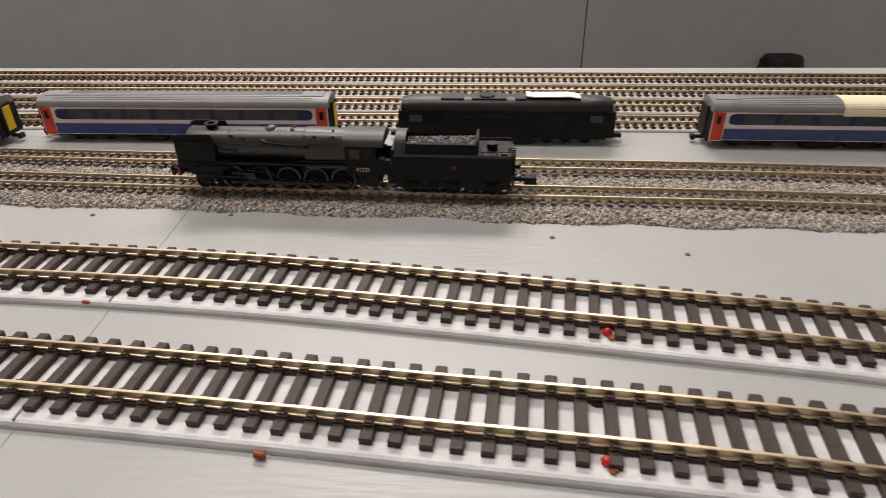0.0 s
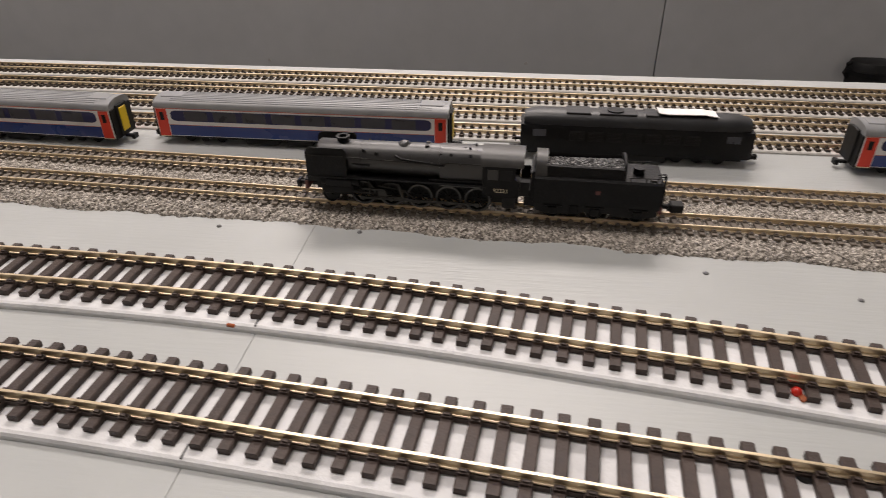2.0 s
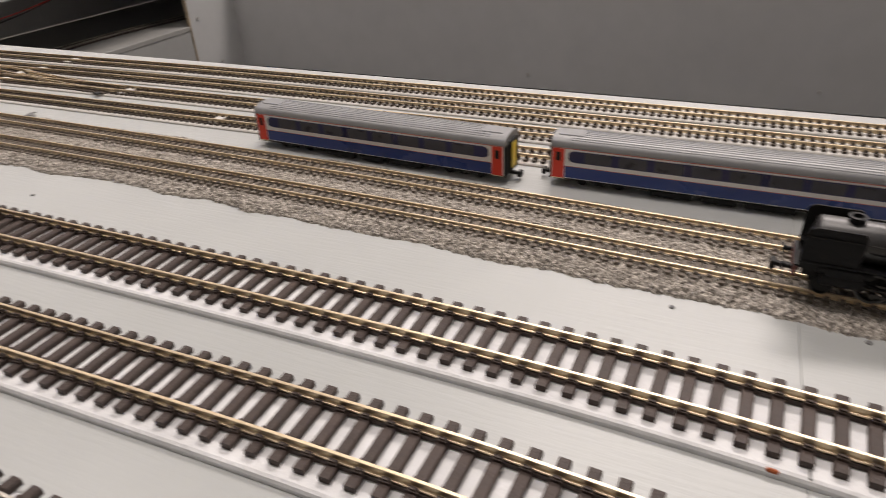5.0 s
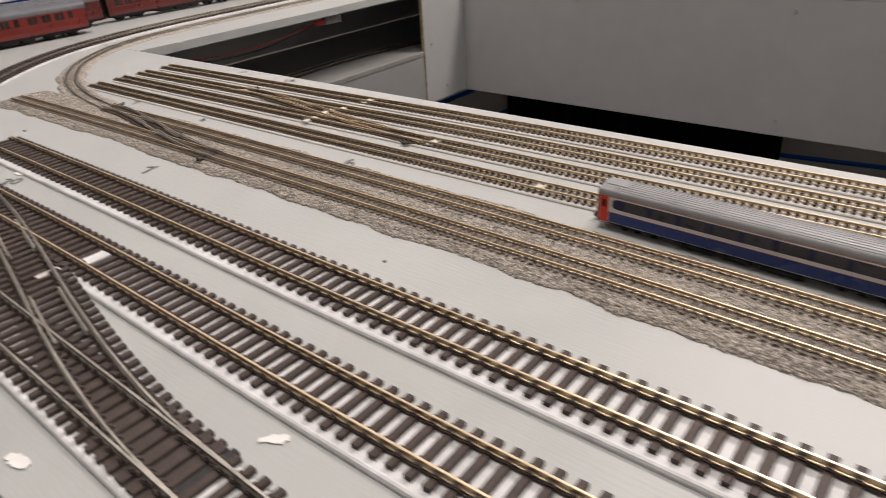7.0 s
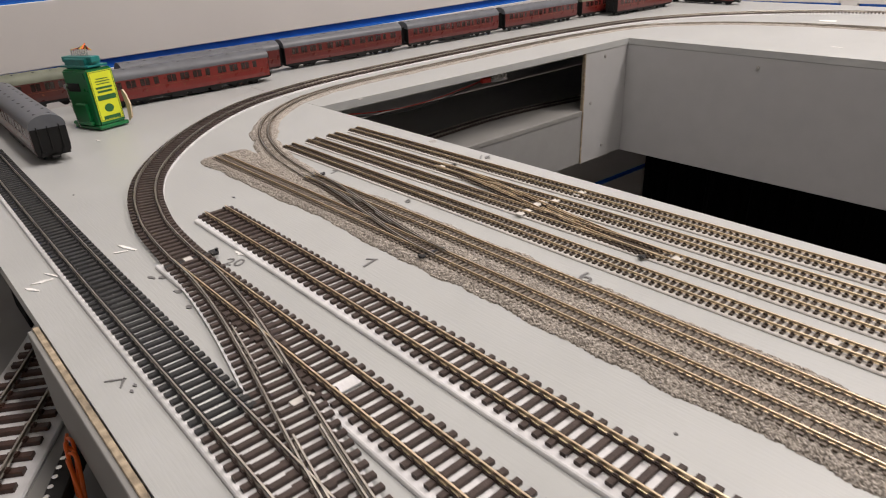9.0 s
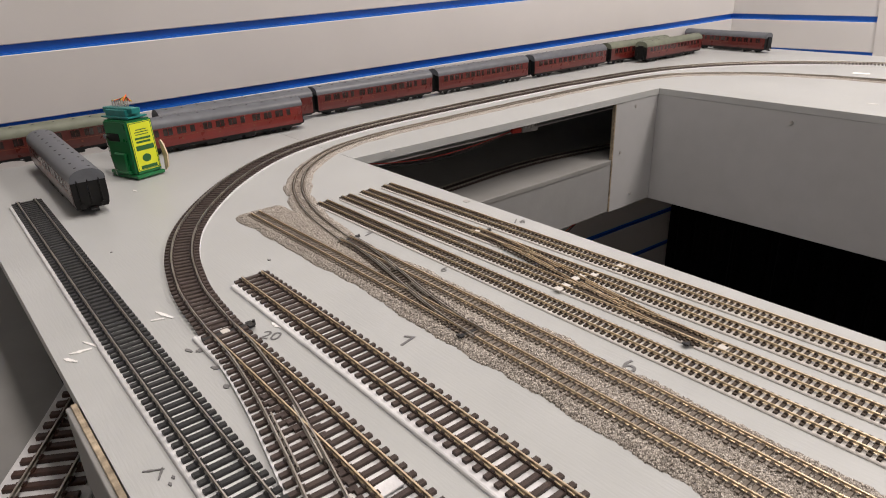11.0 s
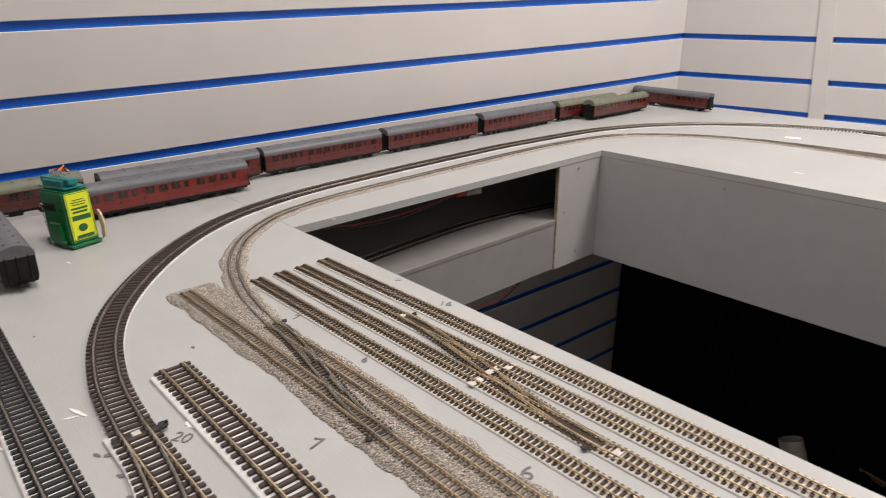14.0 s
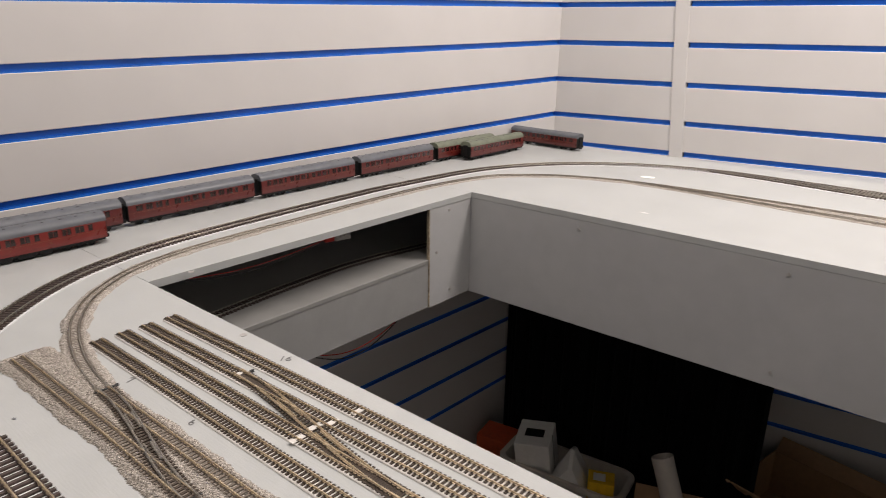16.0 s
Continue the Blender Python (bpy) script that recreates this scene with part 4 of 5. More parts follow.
def steam(m):
    t = thing("steam_locomotive", m, "weathered black steam locomotive with coal tender on ballasted track", "model locomotive")
    K, KT = M["black"], M["black_top"]
    part("boiler", loft(bmesh.new(), [ring_at(x, r, 17.5) for x, r in ((23, 6.4), (24, 6.45), (50, 6.75), (56, 6.8))]), KT, t, "dark grey boiler barrel", smooth=True)
    part("smokebox", loft(bmesh.new(), [ring_at(x, r, 17.5) for x, r in ((5.2, 5.4), (5.7, 6.1), (6.4, 6.5), (23, 6.5), (23.2, 6.3))]), KT, t, "sooty smokebox", smooth=True)
    part("smokebox_door", loft(bmesh.new(), [ring_at(x, r, 17.2) for x, r in ((3.9, 0.8), (4.3, 2.6), (4.9, 4.2), (5.3, 4.5))]), K, t, smooth=True)
    fb = [(-6.9, 10), (6.9, 10), (7.0, 17.5)] + [(7.0 * math.cos(a) ** 0.8, 17.5 + 6.9 * math.sin(a) ** 0.8) for a in np.linspace(0.15, math.pi / 2 - 0.01, 9)]
    fb += [(-y, z) for y, z in fb[::-1]]
    part("firebox", loft(bmesh.new(), [[(x, y * k, 17 + (z - 17) * k) for y, z in fb] for x, k in ((54, 0.99), (70.5, 0.97))]), KT, t, "square-shouldered firebox", smooth=True)
    for x, r in ((23.4, 5.95), (30, 6.0), (36.5, 6.1), (43, 6.2), (49.5, 6.35), (53.5, 6.45)):
        part("boiler_band", loft(bmesh.new(), [ring_at(x - 0.25, r + 0.52, 17.5), ring_at(x + 0.25, r + 0.52, 17.5)]), KT, t, smooth=True)
    part("chimney", loft(bmesh.new(), [ring_z(15.2, 0, z + 0.1, r) for z, r in ((22.4, 3.0), (23.2, 2.2), (24.6, 2.2), (25.2, 2.7), (25.6, 2.7), (25.62, 1.6), (24.4, 1.4))]), K, t, "short oval chimney", smooth=True)
    part("dome", loft(bmesh.new(), [ring_z(39.5, 0, z + 0.2, r) for z, r in ((22.6, 3.2), (23.6, 2.5), (24.4, 2.0), (24.9, 1.0), (25.0, 0.2))]), KT, t, "steam dome", smooth=True)
    for y in (-1.6, 1.6):
        b = bmesh.new()
        rod(b, (48.5, y, 22.8), (48.5, y, 24.5), 0.9, 10)
        part("safety_valve", b, M["steel"], t, smooth=True)
    b = bmesh.new()
    rod(b, (65, -2, 23.2), (65, -2, 24.6), 0.5, 8), rod(b, (63, -1, 23.2), (63, -1, 24.2), 0.7, 8), rod(b, (67, 1.5, 23.2), (67, 1.5, 24.8), 0.45, 8)
    box(b, 61.5, 68.5, -3.0, 3.0, 23.2, 23.9, 0.2)
    part("turret", b, K, t, "fittings in front of the cab", smooth=True)
    for s in (-1, 1):
        d = [(2.2, 9.6), (18.2, 9.6), (18.2, 22.6), (17.4, 23.8), (4.4, 23.8), (2.8, 23.0), (2.2, 21.6)]
        part("smoke_deflector", slab(d, s * 8.2 - 0.25, s * 8.2 + 0.25), K, t, "flat smoke deflector")
        rail_bm = bmesh.new()
        rod(rail_bm, (3.4, s * 8.8, 20.8), (17.0, s * 8.8, 20.8), 0.18, 6)
        part("handrail", rail_bm, M["steel"], t)
        part("running_plate", B(2.0, 72.0, *sorted((s * 4.8, s * 8.9)), 11.6, 12.3, 0.12), K, t, "high running plate")
        hr = bmesh.new()
        pts = [(18, 20.0), (42, 19.4), (54, 19.2), (58, 20.2), (70, 20.0)]
        for (xa, za), (xb, zb) in zip(pts, pts[1:]):
            rod(hr, (xa, s * 7.35, za), (xb, s * 7.35, zb), 0.22, 6)
        for x in (24, 33, 42, 51, 62):
            rod(hr, (x, s * 6.2, 19.5), (x, s * 7.5, 19.6), 0.3, 6)
        part("handrail", hr, M["steel"], t, "thin boiler handrail")
        pp = bmesh.new()
        rod(pp, (37, s * 6.2, 21.2), (39, s * 7.0, 20.4), 0.55, 6), rod(pp, (39, s * 7.0, 20.4), (56, s * 7.3, 18.8), 0.4, 6)
        rod(pp, (20, s * 6.4, 17.2), (27, s * 6.6, 16.8), 0.35, 6), rod(pp, (50, s * 7.4, 12.9), (70, s * 7.6, 13.0), 0.55, 6)
        part("pipework", pp, K, t)
        for x, z in ((24.5, 21.6), (29.5, 20.9), (54.3, 21.6), (58.2, 21.9), (65.5, 21.8)):
            b = bmesh.new()
            rod(b, (x, s * 4.2, z + 0.2), (x, s * (5.5 if z > 21.2 else 6.1), z + 0.7), 0.65, 10)
            part("washout_plug", b, M["under"], t, smooth=True)
        b = bmesh.new()
        loft(b, [[(x, s * 7.7 + 1.9 * math.cos(a), 7.0 + 2.3 * math.sin(a)) for a in np.linspace(0, 2 * math.pi, 16, endpoint=False)] for x in (9.0, 20.5)])
        box(b, 9.5, 20.0, *sorted((s * 6.0, s * 9.2)), 8.2, 11.2, 0.4)
        part("cylinder", b, K, t, "slanted outside cylinder", smooth=True)
        b = bmesh.new()
        rod(b, (7.5, s * 7.4, 10.0), (22.5, s * 7.4, 10.0), 1.5, 12)
        part("piston_valve", b, K, t, smooth=True)
        b = bmesh.new()
        rod(b, (20, s * 8.5, 6.3), (32, s * 8.5, 5.8), 0.4, 6)
        box(b, 24, 33, *sorted((s * 8.1, s * 8.8)), 7.5, 8.2), box(b, 30, 33.5, *sorted((s * 7.9, s * 9.0)), 4.6, 7.6, 0.2)
        part("crosshead", b, M["steel"], t)
        b = bmesh.new()
        box(b, 23.2, 68.8, *sorted((s * 7.5, s * 8.1)), 3.2, 4.2, 0.12)
        for i in range(5):
            rod(b, (23.7 + 11.2 * i, s * 7.3, 3.7), (23.7 + 11.2 * i, s * 8.3, 3.7), 1.0, 10)
        part("coupling_rod", b, M["steel"], t)
        b = bmesh.new()
        loft(b, [[(31, s * 8.4 + dy, 5.9 + dz) for dy, dz in ((-.3, -.5), (.3, -.5), (.3, .5), (-.3, .5))], [(46.1, s * 8.6 + dy, 3.7 + dz) for dy, dz in ((-.3, -.7), (.3, -.7), (.3, .7), (-.3, .7))]])
        part("connecting_rod", b, M["steel"], t)
        b = bmesh.new()
        rod(b, (27, s * 8.7, 11.5), (27, s * 8.9, 5.2), 0.3, 6), rod(b, (27, s * 8.9, 5.2), (38, s * 9.0, 5.2), 0.25, 6), rod(b, (30, s * 8.4, 9.5), (41, s * 8.4, 8.0), 0.35, 6)
        rod(b, (38, s * 8.5, 11.0), (40, s * 8.6, 4.5), 0.7, 6), rod(b, (40, s * 8.6, 8.2), (46.1, s * 8.9, 4.4), 0.35, 6)
        part("valve_gear", b, M["steel"], t)
        part("frame_plate", B(6, 84, *sorted((s * 3.4, s * 4.0)), 3.4, 11.8), M["under"], t)
        side = [(70.5, 8.2), (84.0, 8.2), (84.0, 14.6), (82.6, 15.2), (82.6, 20.2), (71.2, 20.2), (70.5, 19.0)]
        cs = part("cab_side", slab(side, s * 8.3 - 0.25, s * 8.3 + 0.25), K, t, "black cab side")
        part("cab_window", B(72.2, 76.2, *sorted((s * 8.1, s * 8.72)), 15.0, 19.0, 0.1), M["loco_roof"], cs, "dull grey cab window")
        part("cab_opening", B(77.2, 81.4, *sorted((s * 8.1, s * 8.66)), 14.9, 19.0, 0.1), M["under"], cs, "dark cab opening")
        hb = bmesh.new()
        rod(hb, (84.3, s * 8.3, 9.0), (84.3, s * 8.3, 15.0), 0.2, 6)
        part("grab_rail", hb, M["steel"], t)
        part("cab_step", B(78, 83, *sorted((s * 7.2, s * 8.5)), 3.4, 8.2, 0.2), M["under"], t)
    num = lettering("92221", 2.3, pose(77.3, -8.62, 9.9, 90, 0, 0), M["cream_mark"], t, "running_number", "cream running number")
    rp = [(-8.5, 20.0), (8.5, 20.0)] + [(y, z) for y, z in arc(8.5, 20.2, 24.4, 10, 0.85)[::-1]]
    part("cab_roof", prism(rp, 69.5, 85.5), M["loco_roof"], t, "curved dusty grey cab roof", smooth=True)
    part("cab_front", B(70.3, 71.0, -8.2, 8.2, 12, 20.4), K, t)
    part("frame_stretcher", B(4, 84, -3.4, 3.4, 4.5, 11.4), M["under"], t)
    w5 = spoked(5.1, 12, 1.5)
    w5.materials.append(M["under"])
    bm = bmesh.new()
    rr = []
    for r, y in ((4.35, -1.7), (5.0, -1.7), (5.12, -1.4), (5.12, -0.6), (4.35, -1.5)):
        rr.append([bm.verts.new((r * math.cos(a), y, r * math.sin(a))) for a in np.linspace(0, 2 * math.pi, 32, endpoint=False)])
    for p, q in zip(rr, rr[1:]):
        for i in range(32):
            bm.faces.new((p[i], p[(i + 1) % 32], q[(i + 1) % 32], q[i]))
    tyre_mesh = bpy.data.meshes.new("tyre")
    bm.to_mesh(tyre_mesh)
    bm.free()
    tyre_mesh.materials.append(M["tyre"])
    for i in range(5):
        for s in (1, -1):
            ob = new("driving_wheel", w5)
            ob.parent = t
            ob["label"] = "black spoked driving wheel"
            ty = new("tyre", tyre_mesh)
            ty.parent = ob
            ty["label"] = "worn bright tyre"
            ob.matrix_local = pose(23.7 + 11.2 * i, -s * 4.7, 5.1, 0, i * 7, 0 if s > 0 else 180)
    w3 = disc(3.1, 1.3)
    w3.materials.append(M["under"])
    for s in (1, -1):
        ob = new("pony_wheel", w3)
        ob.parent = t
        ob.matrix_local = pose(10.2, -s * 4.7, 3.1, 0, 0, 0 if s > 0 else 180)
    part("buffer_beam", B(0.8, 2.2, -8.2, 8.2, 6.0, 9.6, 0.15), M["bufferred"], t, "dull red buffer beam")
    part("front_platform", loft(bmesh.new(), [[(x, y, z) for y in (-8.0, 8.0) for z in ((9.6, 10.2) if y < 0 else (10.2, 9.6))] for x in (0.9, 4.0)]), K, t)
    for y in (-5.8, 5.8):
        b = bmesh.new()
        rod(b, (0.8, y, 7.9), (-1.6, y, 7.9), 0.8, 10), rod(b, (-1.6, y, 7.9), (-2.2, y, 7.9), 1.6, 14)
        part("buffer", b, K, t, smooth=True)
    b = B(-4.5, 3.5, -1.0, 1.0, 4.2, 5.6, 0.2)
    box(b, -5.2, -3.4, -2.0, 2.0, 3.2, 6.4, 0.3)
    part("coupling", b, M["under"], t, "black front coupling")
    # tender
    td = part("tender", prism([(-8.7, 6.8), (8.7, 6.8), (8.7, 16.6), (7.9, 17.3), (-7.9, 17.3), (-8.7, 16.6)], 89.5, 135.6), K, t, "black slab-sided tender")
    bunk = [(-7.2, 17.0), (-6.5, 21.0), (-5.6, 21.4), (-5.4, 20.8), (-5.2, 17.6), (5.2, 17.6), (5.4, 20.8), (5.6, 21.4), (6.5, 21.0), (7.2, 17.0)]
    part("coal_bunker", prism(bunk, 90.0, 122.0), K, td, "bunker with sloped sides")
    hood = arc(7.6, 17.2, 24.2, 12, 0.55)
    hin = arc(6.7, 17.2, 23.3, 12, 0.55)
    part("bunker_hood", loft(bmesh.new(), [[(x, y, z) for y, z in hood + hin[::-1]] for x in (89.8, 94.0)]), M["loco_roof"], td, "curved hood at the tender front", smooth=True)
    part("bunker_end", loft(bmesh.new(), [[(x, y, z) for y, z in hood + [(7.0, 17.0), (-7.0, 17.0)]] for x in (121.4, 122.2)]), K, td, smooth=True)
    rng = np.random.RandomState(7)
    bm = bmesh.new()
    gx, gy = 52, 22
    grid = [[bm.verts.new((94 + 27.6 * i / gx + rng.uniform(-.2, .2), -5.4 + 10.8 * j / gy, 19.0 + 2.8 * math.sin(math.pi * (0.12 + 0.76 * j / gy)) * (0.55 + 0.45 * i / gx) + rng.uniform(-.35, .35))) for j in range(gy + 1)] for i in range(gx + 1)]
    for i in range(gx):
        for j in range(gy):
            bm.faces.new((grid[i][j], grid[i + 1][j], grid[i + 1][j + 1], grid[i][j + 1]))
    part("coal", bm, M["coal"], td, "heaped coal with glints put into its colour")
    b = bmesh.new()
    rod(b, (127.5, 0, 17.2), (127.5, 0, 19.4), 2.1, 18), rod(b, (127.5, 0, 19.4), (127.5, 0, 19.7), 2.3, 18)
    part("water_filler", b, K, td, "round water filler", smooth=True)
    b = bmesh.new()
    for y in (-7.4, 7.4):
        rod(b, (123, y, 18.6), (135, y, 18.8), 0.2, 6)
        for x in (124, 129.5, 135):
            rod(b, (x, y, 17.2), (x, y, 18.8), 0.2, 6)
    box(b, 131, 133.5, -7.2, -4.8, 17.2, 17.9, 0.2)
    part("tender_rail", b, M["steel"], td)
    for y in (-6.6, -4.6):
        b = bmesh.new()
        rod(b, (136.4, y, 7), (136.4, y, 19.5), 0.25, 6), rod(b, (136.4, y, 19.5), (133.6, y, 19.0), 0.25, 6)
        part("ladder_rail", b, K, td)
    for k in range(6):
        b = bmesh.new()
        rod(b, (136.4, -6.6, 8 + 2 * k), (136.4, -4.6, 8 + 2 * k), 0.2, 6)
        part("ladder_rung", b, K, td)
    for y in (-3.0, 3.0):
        b = bmesh.new()
        rod(b, (136.0, y, 7), (136.0, y, 15.5), 0.3, 6)
        part("rear_pipe", b, K, td)
    for s in (-1, 1):
        fr = [(90, 6.9), (135, 6.9), (135, 3.6), (130, 2.6), (120, 2.6), (117, 3.8), (108, 3.8), (106, 2.6), (94, 2.6), (90, 3.8)]
        part("tender_frame", slab(fr, s * 7.6 - 0.3, s * 7.6 + 0.3), M["under"], td)
        for x in (97, 112.5, 128):
            part("axle_box", B(x - 1.7, x + 1.7, *sorted((s * 7.6, s * 8.8)), 2.6, 5.4, 0.25), K, td)
            b = B(x - 3.6, x + 3.6, *sorted((s * 7.7, s * 8.3)), 5.6, 6.3, 0.15)
            part("leaf_spring", b, K, td)
            ob = new("tender_wheel", w3)
            ob.parent = td
            ob.matrix_local = pose(x, s * 4.7, 3.1, 0, 0, 180 if s > 0 else 0)
        part("brake_gear", B(103, 106.5, *sorted((s * 7.7, s * 8.6)), 3.0, 6.6, 0.3), K, td)
        part("side_patch", B(112.0, 113.8, *sorted((s * 8.6, s * 8.82)), 11.6, 13.2, 0.05), M["bufferred"], td, "small worn red crest")
    part("rear_beam", B(135.4, 136.6, -8.2, 8.2, 5.0, 7.6, 0.15), M["bufferred"], td, "dull red rear beam")
    for y in (-5.8, 5.8):
        b = bmesh.new()
        rod(b, (136.5, y, 7.2), (138.6, y, 7.2), 0.8, 10), rod(b, (138.6, y, 7.2), (139.2, y, 7.2), 1.5, 14)
        part("buffer", b, K, td, smooth=True)
    b = B(134, 141.5, -0.9, 0.9, 3.8, 5.2, 0.2)
    box(b, 140.5, 145.5, -2.4, 2.4, 2.8, 6.0, 0.4)
    part("rear_coupling", b, M["under"], td, "black rear coupling")
    part("drawbar", B(83, 91, -1.5, 1.5, 5.5, 7.0), M["under"], t)
    part("fall_plate", B(83, 90, -5.5, 5.5, 9.8, 10.3), K, t)
    part("backhead", B(73.5, 75.0, -6.0, 6.0, 10.3, 19.6, 0.3), M["under"], t, "dark boiler end inside the cab")
    part("tender_front", B(88.2, 89.6, -7.9, 7.9, 6.8, 19.0, 0.3), K, td, "upright tender front plate")
    for s in (-1, 1):
        part("cab_door", B(84.1, 88.0, *sorted((s * 7.4, s * 8.0)), 8.6, 14.4, 0.15), K, t, "small black cab door")
    part("engine_bogie_shade", B(86, 134, -4.2, 4.2, 3.0, 6.9), M["under"], td)
    return t


def ring_z(x, y, z, r, n=20):
    return [(x + r * math.cos(a), y + r * math.sin(a), z) for a in np.linspace(0, 2 * math.pi, n, endpoint=False)]


steam(pose(-0.0055, 0.2934, NZ + NN["high"] + NN["rail"], 0, 0, -2.6) @ Matrix.Scale(MM * 1.075, 4))

# ---- switch machine on the board ----


def tube(points, r, seg=8, bm=None):
    bm = bm or bmesh.new()
    pts = [Vector(p) for p in points]
    rings = []
    for i, p in enumerate(pts):
        d = (pts[min(i + 1, len(pts) - 1)] - pts[max(i - 1, 0)]).normalized()
        q = d.to_track_quat("Z", "Y").to_matrix()
        rings.append([p + q @ Vector((r * math.cos(a), r * math.sin(a), 0)) for a in np.linspace(0, 2 * math.pi, seg, endpoint=False)])
    return loft(bm, rings)


def bend(p, q, lift, n=10, side=0.0):
    """Places along a hanging or arching wire."""
    p, q = Vector(p), Vector(q)
    out = []
    for i in range(n + 1):
        s = i / n
        out.append(p.lerp(q, s) + Vector((0, side * math.sin(math.pi * s), lift * math.sin(math.pi * s))))
    return out


sm = thing("switch_machine", pose(-1.158, 0.258, 0, 0, -3, 16) @ Matrix.Scale(MM, 4), "green plastic switch machine with a yellow printed label", "switch machine")
part("housing", B(-19, 33, -15, 20, 4, 72, 2.0, 2), M["greenbox"], sm, "green moulded housing", smooth=True)
part("base", B(-21, 35, -17, 22, 0, 4.5, 1.0), M["greenbox"], sm)
part("recess", B(-14, 12, -15.6, -12, 46, 56, 0.5), M["under"], sm, "dark slot in the housing")
part("bracket", B(-4, 20, -19, -14.5, 9, 32, 1.5), M["greenbox"], sm)
part("bracket_bar", B(-18, 24, -20, -15.2, 5, 10, 1.5), M["greenbox"], sm)
b = bmesh.new()
rod(b, (-14, -15.5, 52), (-14, -19, 52), 3.2, 14)
part("screw", b, M["pin"], sm, "bright round screw", smooth=True)
part("spring_wire", tube([(-14, -18, 52), (-11, -19, 30), (-6, -20, 8), (-4, -20, 2)], 0.5), M["pin"], sm, "bent spring wire")
lb = part("label", B(32.6, 33.5, -13, 18, 9, 69, 0.2), M["lime"], sm, "yellow printed label")
for z0, z1, y0, y1 in ((11, 15, -8, 14), (34, 40, -9, 15), (43, 45.5, -7, 12), (47.5, 50, -8, 13), (53, 54, -6, 11), (56, 57, -7, 12), (59, 60, -5, 10)):
    part("print_bar", B(33.3, 33.75, y0, y1, z0, z1), M["darkgreen"], lb)
bl = bmesh.new()
loft(bl, [[(x, 2 + 6 * math.cos(a), 24 + 5 * math.sin(a)) for a in np.linspace(0, 2 * math.pi, 14, endpoint=False)] for x in (33.3, 33.8)])
part("print_shape", bl, M["darkgreen"], lb)
for y0, y1, z0, z1 in ((-12, 17, 10, 10.6), (-12, 17, 67.6, 68.2), (-12, -11.4, 10, 68), (16.4, 17, 10, 68)):
    part("print_border", B(33.3, 33.7, y0, y1, z0, z1), M["darkgreen"], lb)
part("circuit_board", B(-27, 33, -10, 16, 74, 76, 0.3), M["teal"], sm, "teal circuit board")
part("connector", B(-19, 25, -8, 12, 72, 84, 0.8), M["teal"], sm, "teal edge connector")
part("connector_flange", B(-30, 34, -4, 8, 79, 86, 0.8), M["teal"], sm)
for i in range(8):
    b = bmesh.new()
    rod(b, (-14 + 4.8 * i, 2, 84), (-14 + 4.8 * i, 2, 94), 0.9, 6)
    part("pin", b, M["pin"], sm)
for i, k in enumerate(("wire_y", "wire_r", "wire_k", "wire_y", "orange")):
    part("wire", tube(bend((-14 + 6 * i, 2, 93), (16 - 4 * i, 10, 92), 2 + 1.2 * i, 10, 5), 0.8), M[k], sm, "thin coloured wire")
part("lever", slab([(-2, 0), (6, 6), (9, 22), (5, 34), (0, 40), (-3, 38), (0, 20)], 23.5, 25.5), M["beige"], sm, "beige plastic lever").matrix_local = pose(35, 0, 2)

# ---- marks on the board ----


def note(text, size, x, y, turn):
    t = thing("pencil_note", pose(x, y, 0.0004, 0, 0, turn), "pencilled figure on the grey board", "pencil mark", "pencil notes")
    lettering(text, size, pose(0, 0, 0), M["pencil"], t, "figure")
    return t


note("6", 0.020, -0.463, 0.347, 36)
note("7", 0.019, -0.583, 0.262, 36)
note("20", 0.015, -0.655, 0.197, 34)
note("7", 0.014, -0.767, 0.356, 36)
note("6", 0.012, -0.655, 0.357, 36)
note("16", 0.014, -0.690, 0.484, 34)
rng = random.Random(11)


def stroke(x, y, l, w, turn, material, name, label, cat):
    bm = bmesh.new()
    n = 9
    up = [(l * (i / n - 0.5), w * (0.5 - abs(i / n - 0.5) * 0.6) * rng.uniform(0.6, 1.2)) for i in range(n + 1)]
    dn = [(p, -q * rng.uniform(0.6, 1.2)) for p, q in up]
    loft(bm, [[(p, q, z) for p, q in up + dn[::-1]] for z in (0.0, 0.0006)])
    ob = tagged(part(name, bm, M[material]), label, cat, "marks on the board")
    ob.matrix_world = pose(x, y, 0.0001, 0, 0, turn)
    return ob


for x, y, l, w, a in ((-0.741, 0.155, 0.020, 0.004, 20), (-0.733, 0.102, 0.018, 0.003, 25), (-0.728, 0.094, 0.014, 0.004, 80), (-0.72, 0.086, 0.012, 0.004, 30), (-0.737, 0.149, 0.010, 0.003, 70),
                      (-0.668, 0.211, 0.012, 0.005, 10), (-1.08, 0.235, 0.010, 0.003, 10), (-0.297, 0.147, 0.011, 0.006, 40), (-0.364, 0.088, 0.012, 0.006, 10), (-0.662, 1.318, 0.018, 0.006, 0)):
    stroke(x, y, l, w, a, "chalk", "filler_mark", "smear of white filler on grey paint", "paint mark")
# pencilled strokes first, then dark marks, with pebbles near the turnout
for x, y, l, w, a in ((-0.574, 0.093, 0.011, 0.0016, 60), (-0.569, 0.095, 0.009, 0.0016, 150), (-0.562, 0.099, 0.003, 0.002, 0), (-0.558, 0.096, 0.003, 0.002, 0), (-0.672, 0.158, 0.010, 0.006, 70), (-0.678, 0.150, 0.007, 0.003, 20), (-0.645, 0.155, 0.006, 0.004, 30), (-0.62, 0.152, 0.005, 0.004, 0), (-0.78, 0.26, 0.004, 0.003, 0)):
    stroke(x, y, l, w, a, "pencil", "dark_scuff", "small dark mark on grey paint", "paint mark")
